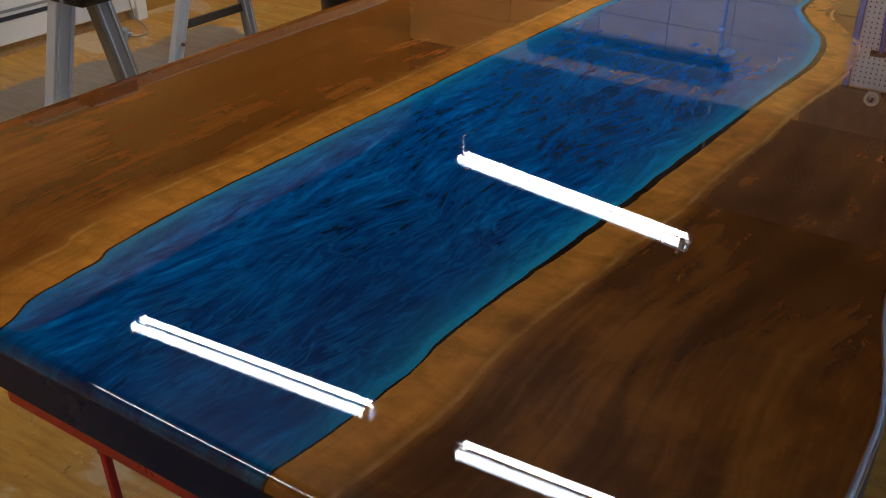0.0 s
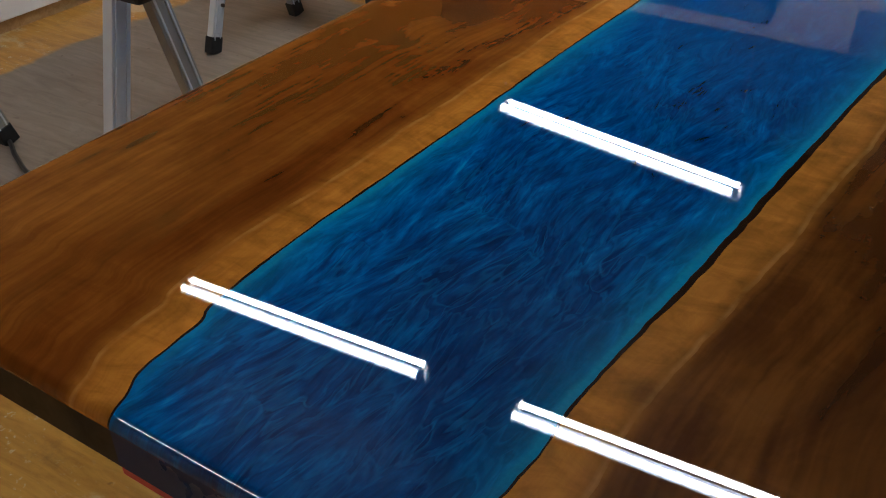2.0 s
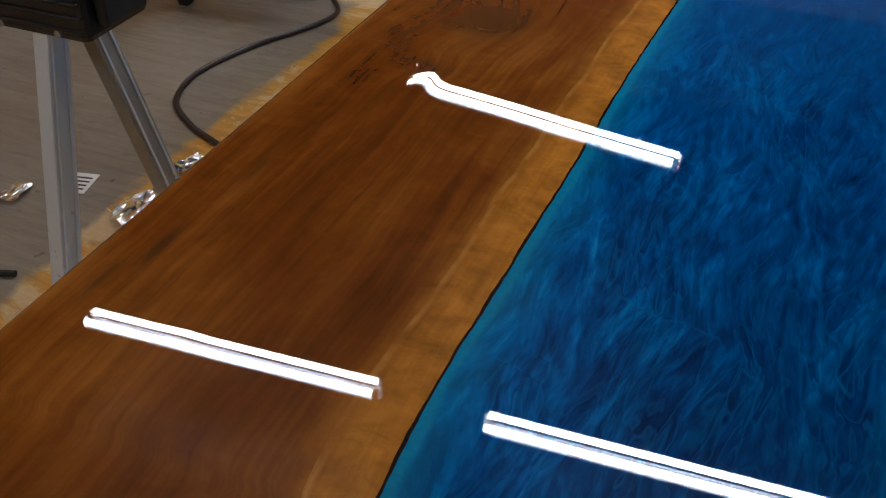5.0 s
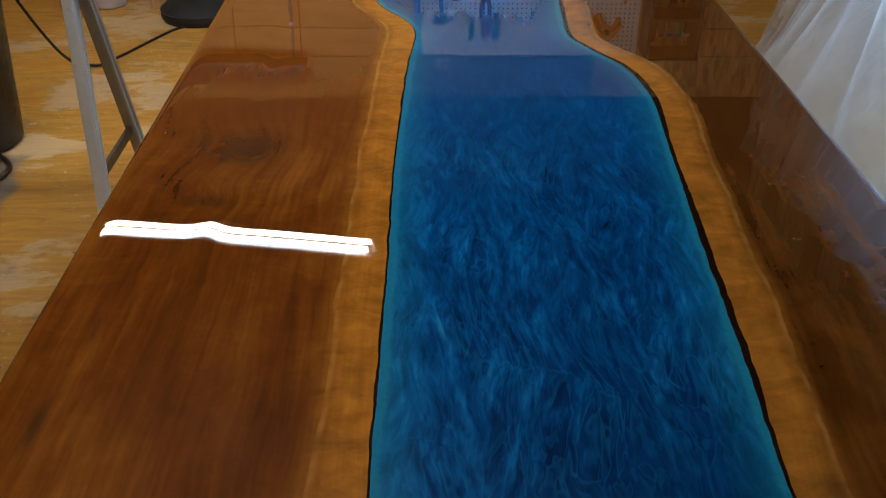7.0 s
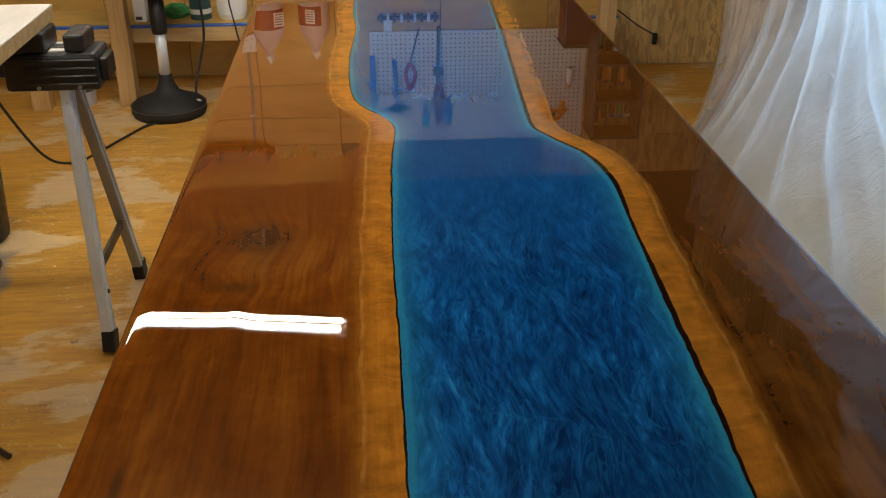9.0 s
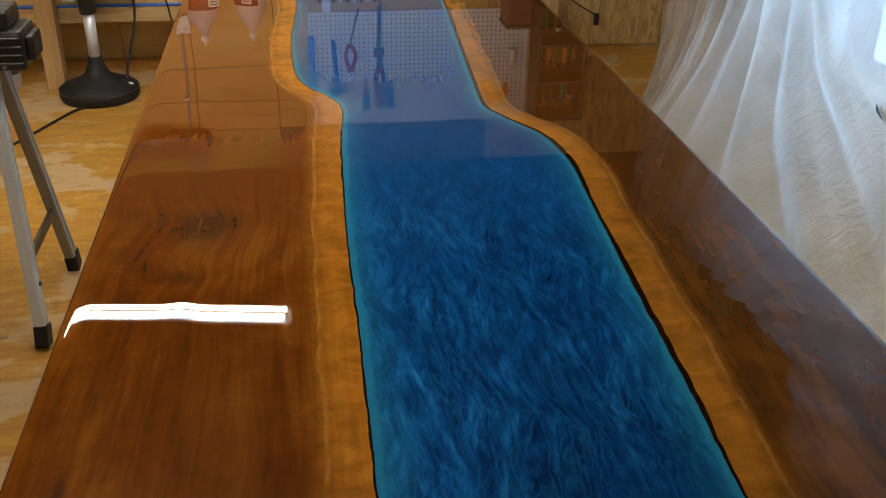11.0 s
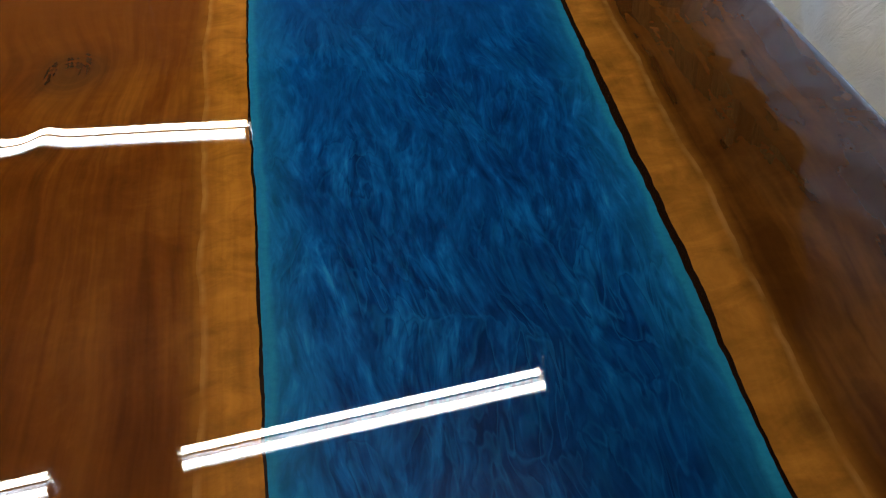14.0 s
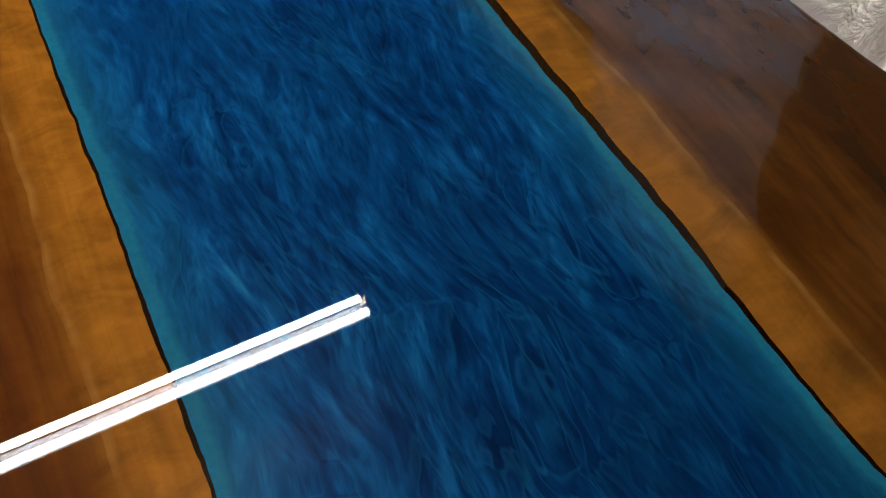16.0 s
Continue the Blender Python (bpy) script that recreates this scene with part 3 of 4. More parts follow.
table = thing("river_table", "glossy walnut slab table with a blue pearl resin river, on trestles", "table")
mid_edge = lambda x, y: min(x - left_at(y), right_at(y) - x)
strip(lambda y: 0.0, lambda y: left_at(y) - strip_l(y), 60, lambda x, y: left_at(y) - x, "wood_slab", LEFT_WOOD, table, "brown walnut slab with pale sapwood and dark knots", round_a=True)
strip(lambda y: left_at(y) - strip_l(y), left_at, 2, lambda x, y: 0.0, "bark_line", BARK, table)
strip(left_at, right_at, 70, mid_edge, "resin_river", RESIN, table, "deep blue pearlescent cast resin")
strip(right_at, lambda y: right_at(y) + strip_r(y), 3, lambda x, y: 0.0, "bark_line", BARK, table)
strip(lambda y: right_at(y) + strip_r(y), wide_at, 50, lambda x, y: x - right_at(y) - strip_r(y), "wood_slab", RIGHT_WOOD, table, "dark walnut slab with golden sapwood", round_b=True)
bm = bmesh.new()
side_ys = NOSE_YS + [0.04 + 0.02 * k for k in range(34)] + [LONG]
ring_hi = [(wide_at(y), y) for y in side_ys] + [(0.0, y) for y in reversed(side_ys)]
top_v = [bm.verts.new((x, y, TOP - max(ROUND, nose_drop(y)))) for x, y in ring_hi]
low_v = [bm.verts.new((x, y, TOP - THICK)) for x, y in ring_hi]
for k in range(len(ring_hi) - 1):
    bm.faces.new((low_v[k], low_v[k + 1], top_v[k + 1], top_v[k]))
bm.faces.new(reversed(low_v))
for xa, xb in ((0.0, left_at(0)), (right_at(0), wide_at(0))):
    bm.faces.new([bm.verts.new(p) for p in ((xa, 0, TOP - THICK), (xb, 0, TOP - THICK), (xb, 0, TOP - NOSE), (xa, 0, TOP - NOSE))])
part("edge_band", bm, RIM, table, "dark resin-coated edge")
bm = bmesh.new()
bm.faces.new([bm.verts.new(p) for p in ((left_at(0), 0, TOP - THICK), (right_at(0), 0, TOP - THICK), (right_at(0), 0, TOP - NOSE), (left_at(0), 0, TOP - NOSE))])
part("river_end", bm, RIM_BLUE, table, "dark blue resin end face")

# ---- light fittings ----
def light_fitting(name, a, b, z, cord=1):
    """A hanging twin-tube fitting from a to b (plan), its tubes at height z."""
    a, b = Vector((*a, z)), Vector((*b, z))
    mid, d = (a + b) / 2, (b - a)
    turn = math.degrees(math.atan2(d.y, d.x))
    root = thing(name, "hanging white twin-tube strip light, switched on", "strip light", "strip lights over the table", at=pose(mid.x, mid.y, z, 0, 0, turn))
    h = d.length / 2
    bm = bmesh.new()
    # a folded tray, open below
    prof = ((-0.030, 0.030), (-0.026, 0.034), (-0.01, 0.036), (0.01, 0.036), (0.026, 0.034), (0.030, 0.030))
    for (ya, za), (yb, zb) in zip(prof, prof[1:]):
        bm.faces.new([bm.verts.new(p) for p in ((-h, ya, za), (h, ya, za), (h, yb, zb), (-h, yb, zb))])
    bmesh.ops.remove_doubles(bm, verts=bm.verts, dist=0.0005)
    bmesh.ops.solidify(bm, geom=bm.faces[:], thickness=0.002)
    part("reflector", bm, BATTEN, root, "grey-white folded metal spine")
    part("housing", box(-h, -0.013, 0.039, h, 0.013, 0.052, 0.004), WHITE, root)
    for y in (-0.0295, 0.0295):
        part("tube", rod((-h + 0.02, y, 0), (h - 0.02, y, 0), 0.0117, sides=16), LAMP, root, "lit fluorescent tube", smooth=False)
        for s in (-1, 1):
            part("socket", box(s * (h - 0.012) - 0.008, y - 0.014, -0.016, s * (h - 0.012) + 0.008, y + 0.014, 0.028, 0.002), WHITE, root)
    if cord:
        x = cord * (h - 0.015)
        part("pull_cord", rod((x, 0, 0.02), (x, 0, -0.10), 0.0009, sides=6), PAPER, root, "thin pull cord")
        part("pull_knob", rod((x, 0, -0.10), (x, 0, -0.112), 0.004, sides=8), PAPER, root)
    for s in (-1, 1):
        chain = part("chain", rod((s * (h - 0.04), 0, 0.06), (s * (h - 0.04), 0, HIGH - z), 0.0014, sides=6), DARK_STEEL, root, "thin hanging chain")
        part("hook", box(s * (h - 0.04) - 0.006, -0.012, 0.050, s * (h - 0.04) + 0.006, 0.012, 0.07, 0.002), GREY_STEEL, root)
    return root


light_fitting("strip_light", (-1.585, 1.727), (-0.404, 1.814), 2 * TOP + 1.0)
light_fitting("strip_light", (-0.039, 1.817), (1.165, 1.892), 2 * TOP + 1.0)
light_fitting("strip_light", (-0.908, 3.197), (0.305, 3.007), 2 * TOP + 0.60, -1)

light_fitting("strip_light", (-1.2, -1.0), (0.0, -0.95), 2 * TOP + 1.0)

# ---- folding trestles beside the table ----
def trestle(name, label, at, span=1.04, reach=0.225, high=0.745, splay=0.0):
    """A folding work trestle, its beam along x from 0 to span, feet on the floor, a jawed head at each end."""
    root = thing(name, label, "sawhorse", "folding trestles", at=at)
    part("beam", box(0.02, -0.028, high + 0.03, span - 0.02, 0.028, high + 0.11, 0.006), BLACK, root, "black ribbed plastic beam")
    for out in (-1, 1):
        x = (span if out > 0 else 0.0) - out * splay
        head = part("head", box(x - 0.15, -0.075, high, x + 0.105, 0.075, high + 0.105, 0.012), BLACK, root, "black moulded plastic head")
        part("jaw", box(x - 0.11, -0.07, high + 0.1052, x - 0.03, 0.07, high + 0.16, 0.008), BLACK, head)
        part("jaw", box(x + 0.02, -0.065, high + 0.1052, x + 0.075, 0.065, high + 0.155, 0.008), BLACK, head)
        part("clasp", box(x + 0.1052, -0.05, high + 0.02, x + 0.125, 0.05, high + 0.085, 0.006), BLACK, head)
        for k in range(4):
            part("rib", box(x - 0.09, -0.081, high + 0.018 + k * 0.022, x + 0.10, 0.081, high + 0.024 + k * 0.022, 0.002, seg=1), BLACK, head)
        part("dust", box(x - 0.028, -0.05, high + 0.1045, x + 0.018, 0.05, high + 0.109, 0.002, seg=1), PAPER, head, "pale sawdust in the jaw")
        part("latch", box(x - 0.145, 0.03, high + 0.104, x - 0.115, 0.08, high + 0.125, 0.006), YELLOW, head, "yellow plastic latch")
        for dx in (-0.06, 0.05):
            part("screw", rod((x + dx, -0.079, high + 0.012), (x + dx, -0.072, high + 0.012), 0.006), GREY_STEEL, head)
        for s in (-1, 1):
            top, foot = Vector((x, s * 0.035, high + 0.02)), Vector((x + out * splay, s * reach, 0.03))
            # legs on the -y side get the brighter tone, the others a darker grey
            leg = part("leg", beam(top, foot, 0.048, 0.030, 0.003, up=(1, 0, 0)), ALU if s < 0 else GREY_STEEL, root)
            for off in (-0.014, 0.014):
                part("ridge", beam(top + Vector((0.0145, off, 0)), foot + Vector((0.0145, off, 0)), 0.006, 0.006, 0.0015, up=(1, 0, 0)), ALU, leg)
            part("foot", beam(foot + Vector((0, -s * 0.009, 0.03)), foot + Vector((0, s * 0.010, -0.03)), 0.054, 0.038, 0.004, up=(1, 0, 0)), RUBBER, root, "black rubber foot")
        part("brace", beam((x + out * splay * 0.7, -reach * 0.70, 0.235), (x + out * splay * 0.7, reach * 0.70, 0.235), 0.032, 0.012, 0.002, up=(1, 0, 0)), DARK_STEEL, root, "dark folding brace")
        part("bolt", rod((x + out * splay * 0.78 - 0.02, -reach * 0.80, 0.17), (x + out * splay * 0.78 + 0.022, -reach * 0.80, 0.17), 0.007), DARK_STEEL, root)
    return root


far_trestle = trestle("sawhorse", "aluminium folding sawhorse with black plastic head, holding a board", pose(-1.40, 2.155, 0), splay=0.055)
near_trestle = trestle("sawhorse", "aluminium folding sawhorse with black plastic head, holding a board", pose(-1.44, 0.845, 0))
WHITE_BOARD = board("white_faced_board", (0.62, 0.58, 0.52), (0.74, 0.71, 0.66), (6, 1, 6))
plank = thing("loose_board", "white-faced wide board lying across two sawhorses", "board")
part("face", box(-0.84, 0.72, 0.944, -0.455, 2.26, 0.948, 0.001, seg=1), WHITE_BOARD, plank, "white board face")
part("core", box(-0.84, 0.72, 0.906, -0.455, 2.26, 0.9435, 0.002), PINE, plank, "raw wood edge")

# red trestles under the table
def red_trestle(at):
    root = thing("table_trestle", "red steel trestle standing under the table", "sawhorse", "trestles under the table", at=at)
    under = TOP - THICK
    part("beam", beam((0.50, 0, under - 0.014), (1.17, 0, under - 0.014), 0.045, 0.026, 0.003), RED, root)
    for x in (0.64, 1.04):
        part("leg", beam((x, -0.012, under - 0.027), (x + 0.26, -0.13, 0.0), 0.009, 0.009, 0.002, up=(1, 0, 0)), RED, root)
        part("leg", beam((x, 0.012, under - 0.027), (x + 0.26, 0.34, 0.0), 0.009, 0.009, 0.002, up=(1, 0, 0)), RED, root)
    part("bracket", box(0.632, -0.016, under - 0.042, 0.65, 0.016, under - 0.0272, 0.003), DARK_STEEL, root, "dark folding bracket")
    part("brace", beam((0.786, -0.079, 0.29), (1.186, -0.079, 0.29), 0.012, 0.012, 0.002), DARK_STEEL, root)
    return root


r1 = red_trestle(pose(0, 0.030, 0))
copy_thing(r1, pose(0, 2.75, 0))

# ---- polythene sheeting ----
def film_sheet():
    """A film hung from a sloping line; its folds fall upright at the far end and sweep down towards the near one."""
    bm = bmesh.new()
    cols, rows = 300, 110
    grid = []
    for i in range(cols + 1):
        row = []
        for j in range(rows + 1):
            v = j / rows
            y0 = 1.14 + 2.82 * i / cols
            top = 1.68 + 0.09 * y0 + 0.75 * max(0.0, min(1.0, (1.98 - y0) / 0.12))
            z = 0.015 + (top - 0.015) * v
            low = max(0.0, 1 - z / 0.9)
            y_near = 1.14 + 0.24 * max(0.0, min(1.0, (z - 0.6) / 0.5)) - 1.5 * max(0.0, 1 - z / 0.6) ** 0.7
            y = y_near + (3.96 - y_near) * i / cols
            u = z - 0.34 * (y - 1) - 0.8 * max(0.0, y - 2.2) ** 2
            sag = noise.noise((u * 1.7, y * 0.30, 1.0)) * 0.10 + (0.5 - abs(noise.noise((u * 4.2, y * 0.35, 3.0)))) * 0.10 + (0.5 - abs(noise.noise((u * 11.0, y * 0.6, 7.0)))) * 0.026
            x = 2.12 - 0.02 * z + sag * (1 - 0.4 * low) - 0.62 * max(0.0, min(1.0, (3.96 - y) / 1.1)) * low ** 1.6
            row.append(bm.verts.new((x, y, z)))
        grid.append(row)
    for a, b in zip(grid, grid[1:]):
        for j in range(rows):
            bm.faces.new((a[j], a[j + 1], b[j + 1], b[j]))
    return bm


tagged(part("plastic_sheeting", film_sheet(), FILM, smooth=True), "hanging milky polythene dust sheet with loose folds", "plastic sheet")

switch = thing("light_switch", "dark switch in a white plate on the side wall", "switch")
part("plate", box(X1 - 0.008, 4.13, 1.73, X1 - 0.001, 4.21, 1.85, 0.002), WHITE, switch)
part("rocker", box(X1 - 0.013, 4.152, 1.755, X1 - 0.0085, 4.188, 1.825, 0.002), INK, switch)
quad = thing("square_outlet", "white four-way outlet on the side wall", "outlet")
for dy in (0.0, 0.075):
    for dz in (0.0, 0.085):
        part("face", box(X1 - 0.01, 3.95 + dy, 1.86 + dz, X1 - 0.001, 4.01 + dy, 1.93 + dz, 0.003), WHITE, quad)

# ---- workbench along the end wall ----
bench = thing("workbench", "long pine workbench with an open lower shelf", "workbench")
part("worktop", box(-1.9, 4.33, 0.90, 1.74, 4.755, 0.94, 0.004), PINE, bench)
part("apron", box(-1.9, 4.335, 0.81, 1.74, 4.37, 0.898, 0.003), PINE, bench)
part("lower_shelf", box(-1.9, 4.375, 0.36, 1.74, 4.755, 0.378, 0.002), PLY, bench)
part("shelf_rail", box(-1.9, 4.335, 0.30, 1.74, 4.373, 0.372, 0.003), PINE, bench)
part("blue_edge", box(-1.9, 4.333, 0.3735, 1.74, 4.374, 0.382, 0.001, seg=1), BLUE, bench, "blue painted shelf edge")
for x in (-1.85, -0.815, 0.35, 1.62):
    part("leg", box(x, 4.25, 0.0, x + 0.085, 4.333, 0.90, 0.003), PINE_UP, bench)

# ---- stool with a weighted round base ----
stool = thing("standing_stool", "black round-based standing stool with steel pole", "stool", at=pose(-0.548, 4.12, 0))
part("base", lathe(((0.172, 0.0), (0.182, 0.02), (0.182, 0.045), (0.165, 0.066), (0.11, 0.088), (0.06, 0.115), (0.042, 0.15), (0.032, 0.185), (0.0315, 0.2)), 40), RUBBER, stool, "domed black rubber base", smooth=True)
part("stitching", lathe(((0.1835, 0.046), (0.1845, 0.049), (0.1835, 0.052), (0.181, 0.049)), 40), DARK_STEEL, stool, "grey stitched seam")
part("pole", lathe(((0.026, 0.19), (0.026, 0.42)), 20), ALU, stool, smooth=True)
part("sleeve", lathe(((0.036, 0.40), (0.038, 0.42), (0.036, 0.62)), 20), BLACK, stool, smooth=True)
part("seat", lathe(((0.05, 0.60), (0.15, 0.62), (0.175, 0.65), (0.17, 0.69), (0.10, 0.705)), 32), BLACK, stool, smooth=True)

# ---- black bin ----
bin_ = thing("waste_bin", "black round plastic bin standing on the floor", "bin", at=pose(-1.08, 2.72, 0))
part("shell", lathe(((0.165, 0.0), (0.18, 0.012), (0.205, 0.5), (0.215, 0.505), (0.215, 0.52), (0.195, 0.52), (0.17, 0.03)), 36), BLACK, bin_, smooth=True)

# ---- on the end wall ----
FACE = Y1 - 0.001
peg = thing("pegboard", "white pegboard full of holes, screwed to the plywood wall", "pegboard")
PX0, PX1, PZ0, PZ1 = 0.455, 1.675, 1.20, 1.835
part("sheet", box(PX0, FACE - 0.012, PZ0, PX1, FACE - 0.005, PZ1, 0.001, seg=1), PEG, peg)
bm = bmesh.new()
for i in range(47):
    for j in range(24):
        cx, cz = PX0 + 0.02 + i * 0.0254, PZ0 + 0.02 + j * 0.0254
        bm.faces.new([bm.verts.new((cx + 0.0042 * math.cos(a), FACE - 0.0132, cz + 0.0042 * math.sin(a))) for a in (0.0, 0.785, 1.571, 2.356, 3.142, 3.927, 4.712, 5.498)])
holes = part("peg_holes", bm, HOLE, peg)
holes["kind"] = "stuff"
for x in (PX0 + 0.004, PX1 - 0.024):
    part("batten", box(x, FACE - 0.0045, PZ0, x + 0.02, FACE, PZ1), PINE_UP, peg)
HANG = FACE - 0.013


def hung(name, label, category, pieces, group="tools on the pegboard"):
    """A tool hanging on the pegboard; pieces: (name, bmesh, material)."""
    root = thing(name, label, category, group)
    for n, b, m in pieces:
        part(n, b, m, root)
    return root


hung("spirit_level", "long blue spirit level hanging on the pegboard", "level",
     [("body", box(0.452, HANG - 0.024, 1.33, 0.482, HANG, 1.83, 0.003), BLUE), ("end_cap", box(0.450, HANG - 0.026, 1.83, 0.484, HANG, 1.845, 0.003), BLACK)])
hung("claw_hammer", "hammer with dark handle hanging by its head", "hammer",
     [("handle", beam((0.585, HANG - 0.02, 1.35), (0.603, HANG - 0.02, 1.635), 0.03, 0.022, 0.006), BLUE),
      ("head", rod((0.555, HANG - 0.02, 1.645), (0.625, HANG - 0.02, 1.645), 0.016), DARK_STEEL), ("claw", beam((0.622, HANG - 0.02, 1.648), (0.665, HANG - 0.02, 1.632), 0.022, 0.012, 0.003), DARK_STEEL)])
hung("tin_snips", "red-handled tin snips hanging point up on a hook", "snips",
     [("handle", cable([(0.672, HANG - 0.012, 1.375), (0.652, HANG - 0.012, 1.44), (0.672, HANG - 0.012, 1.53)], 0.011), RED),
      ("handle", cable([(0.678, HANG - 0.012, 1.375), (0.705, HANG - 0.012, 1.44), (0.682, HANG - 0.012, 1.53)], 0.011), RED),
      ("blade", beam((0.674, HANG - 0.012, 1.385), (0.728, HANG - 0.012, 1.18), 0.018, 0.008, 0.002), DARK_STEEL)])
hung("pipe_wrench", "dark steel wrench hanging on the pegboard", "wrench",
     [("handle", beam((0.838, HANG - 0.014, 1.17), (0.83, HANG - 0.014, 1.40), 0.028, 0.018, 0.004), DARK_STEEL), ("jaw", box(0.808, HANG - 0.026, 1.40, 0.862, HANG - 0.002, 1.45, 0.006), DARK_STEEL)])
hung("pliers", "long red-gripped pliers hanging on the pegboard", "pliers",
     [("grip", cable([(0.832, HANG - 0.012, 1.50), (0.815, HANG - 0.012, 1.58), (0.828, HANG - 0.012, 1.74)], 0.012), LABEL_RED),
      ("grip", cable([(0.838, HANG - 0.012, 1.50), (0.858, HANG - 0.012, 1.58), (0.845, HANG - 0.012, 1.74)], 0.012), LABEL_RED), ("jaws", box(0.822, HANG - 0.02, 1.455, 0.848, HANG - 0.002, 1.505, 0.005), DARK_STEEL)])
for x, z0, z1, m in ((0.757, 1.62, 1.75, GREEN), (0.892, 1.595, 1.742, BLUE)):
    hung("wood_chisel", "short chisel with a coloured handle on the pegboard", "chisel",
         [("handle", lathe(((0.012, z0 + 0.05), (0.016, z0 + 0.08), (0.015, z1)), 12, (x, HANG - 0.018, 0)), m), ("blade", box(x - 0.012, HANG - 0.02, z0, x + 0.012, HANG - 0.014, z0 + 0.052, 0.001), DARK_STEEL)])
hung("spring_clamp", "orange spring clamp hanging on the pegboard", "clamp",
     [("jaw", cable([(1.42, HANG - 0.015, 1.61), (1.455, HANG - 0.015, 1.70), (1.52, HANG - 0.015, 1.725), (1.575, HANG - 0.015, 1.66)], 0.014), ORANGE),
      ("jaw", cable([(1.45, HANG - 0.015, 1.60), (1.475, HANG - 0.015, 1.665), (1.53, HANG - 0.015, 1.68), (1.56, HANG - 0.015, 1.62)], 0.012), ORANGE), ("pivot", rod((1.50, HANG - 0.035, 1.695), (1.50, HANG, 1.695), 0.012), DARK_STEEL)])
hung("glue_bottle", "small white glue bottle with an orange cap on a peg", "bottle",
     [("body", lathe(((0.018, 1.42), (0.02, 1.43), (0.02, 1.50), (0.009, 1.52)), 14, (1.585, HANG - 0.022, 0)), WHITE), ("cap", lathe(((0.009, 1.52), (0.006, 1.545)), 12, (1.585, HANG - 0.022, 0)), ORANGE)])
roll = thing("tape_roll", "roll of pale masking tape hung above the pegboard", "tape roll", at=pose(0.612, FACE - 0.03, 1.872, 90, 0, 0))
part("ring", lathe(((0.022, -0.024), (0.038, -0.024), (0.038, 0.024), (0.022, 0.024), (0.022, -0.023)), 24), PAPER, roll)
part("peg", rod((0, 0.012, -0.03), (0, 0.012, 0.03), 0.006), DARK_STEEL, roll)

shelf = thing("wall_shelf", "long black shelf fixed high on the plywood wall", "shelf")
part("box", box(-1.33, FACE - 0.16, 1.852, -0.145, FACE, 1.955, 0.004), BLACK, shelf)
part("lip", box(-1.335, FACE - 0.165, 1.842, -0.14, FACE - 0.155, 1.86, 0.002), DARK_STEEL, shelf)

outlet = thing("wall_outlet", "white four-way socket outlet with conduit on the wall", "outlet")
part("plate", box(-0.262, FACE - 0.03, 1.19, -0.162, FACE, 1.295, 0.006), WHITE, outlet)
for x in (-0.237, -0.187):
    for z in (1.217, 1.268):
        face = part("socket", rod((x, FACE - 0.034, z), (x, FACE - 0.03, z), 0.018, sides=20), PAPER, outlet)
        for dx in (-0.006, 0.006):
            part("slot", box(x + dx - 0.0015, FACE - 0.0355, z - 0.005, x + dx + 0.0015, FACE - 0.0338, z + 0.006), INK, face)
part("conduit", rod((-0.212, FACE - 0.014, 1.295), (-0.225, FACE - 0.014, HIGH), 0.008), GREY_STEEL, outlet, "grey conduit")
part("clip", box(-0.235, FACE - 0.028, 1.655, -0.205, FACE, 1.668, 0.002), ALU, outlet)

# open rack of jars in the corner
rack = thing("jar_rack", "dark open rack crowded with jars and bottles", "shelf rack")
for x in (1.69, 1.955):
    part("side", box(x, FACE - 0.20, 1.15, x + 0.016, FACE, 1.80, 0.002), DARK_STEEL, rack)
for z in (1.15, 1.36, 1.57, 1.784):
    part("shelf", box(1.706, FACE - 0.20, z, 1.955, FACE, z + 0.016, 0.002), DARK_STEEL, rack)
random.seed(5)
for z in (1.166, 1.376, 1.586):
    for k in range(5):
        x = 1.735 + k * 0.046
        h = random.uniform(0.10, 0.15)
        jar = thing("jar", "small glass jar with a coloured lid on the rack", "jar", "jars on the rack", at=pose(x, FACE - 0.10, z))
        part("glass", lathe(((0.019, 0.0), (0.02, 0.004), (0.02, h * 0.8), (0.014, h * 0.86)), 14), random.choice((JAR, JAR, GREEN, ORANGE, PAPER)), jar)
        part("lid", lathe(((0.016, h * 0.86), (0.016, h)), 14), random.choice((BLACK, LABEL_RED, WHITE, BLUE)), jar)

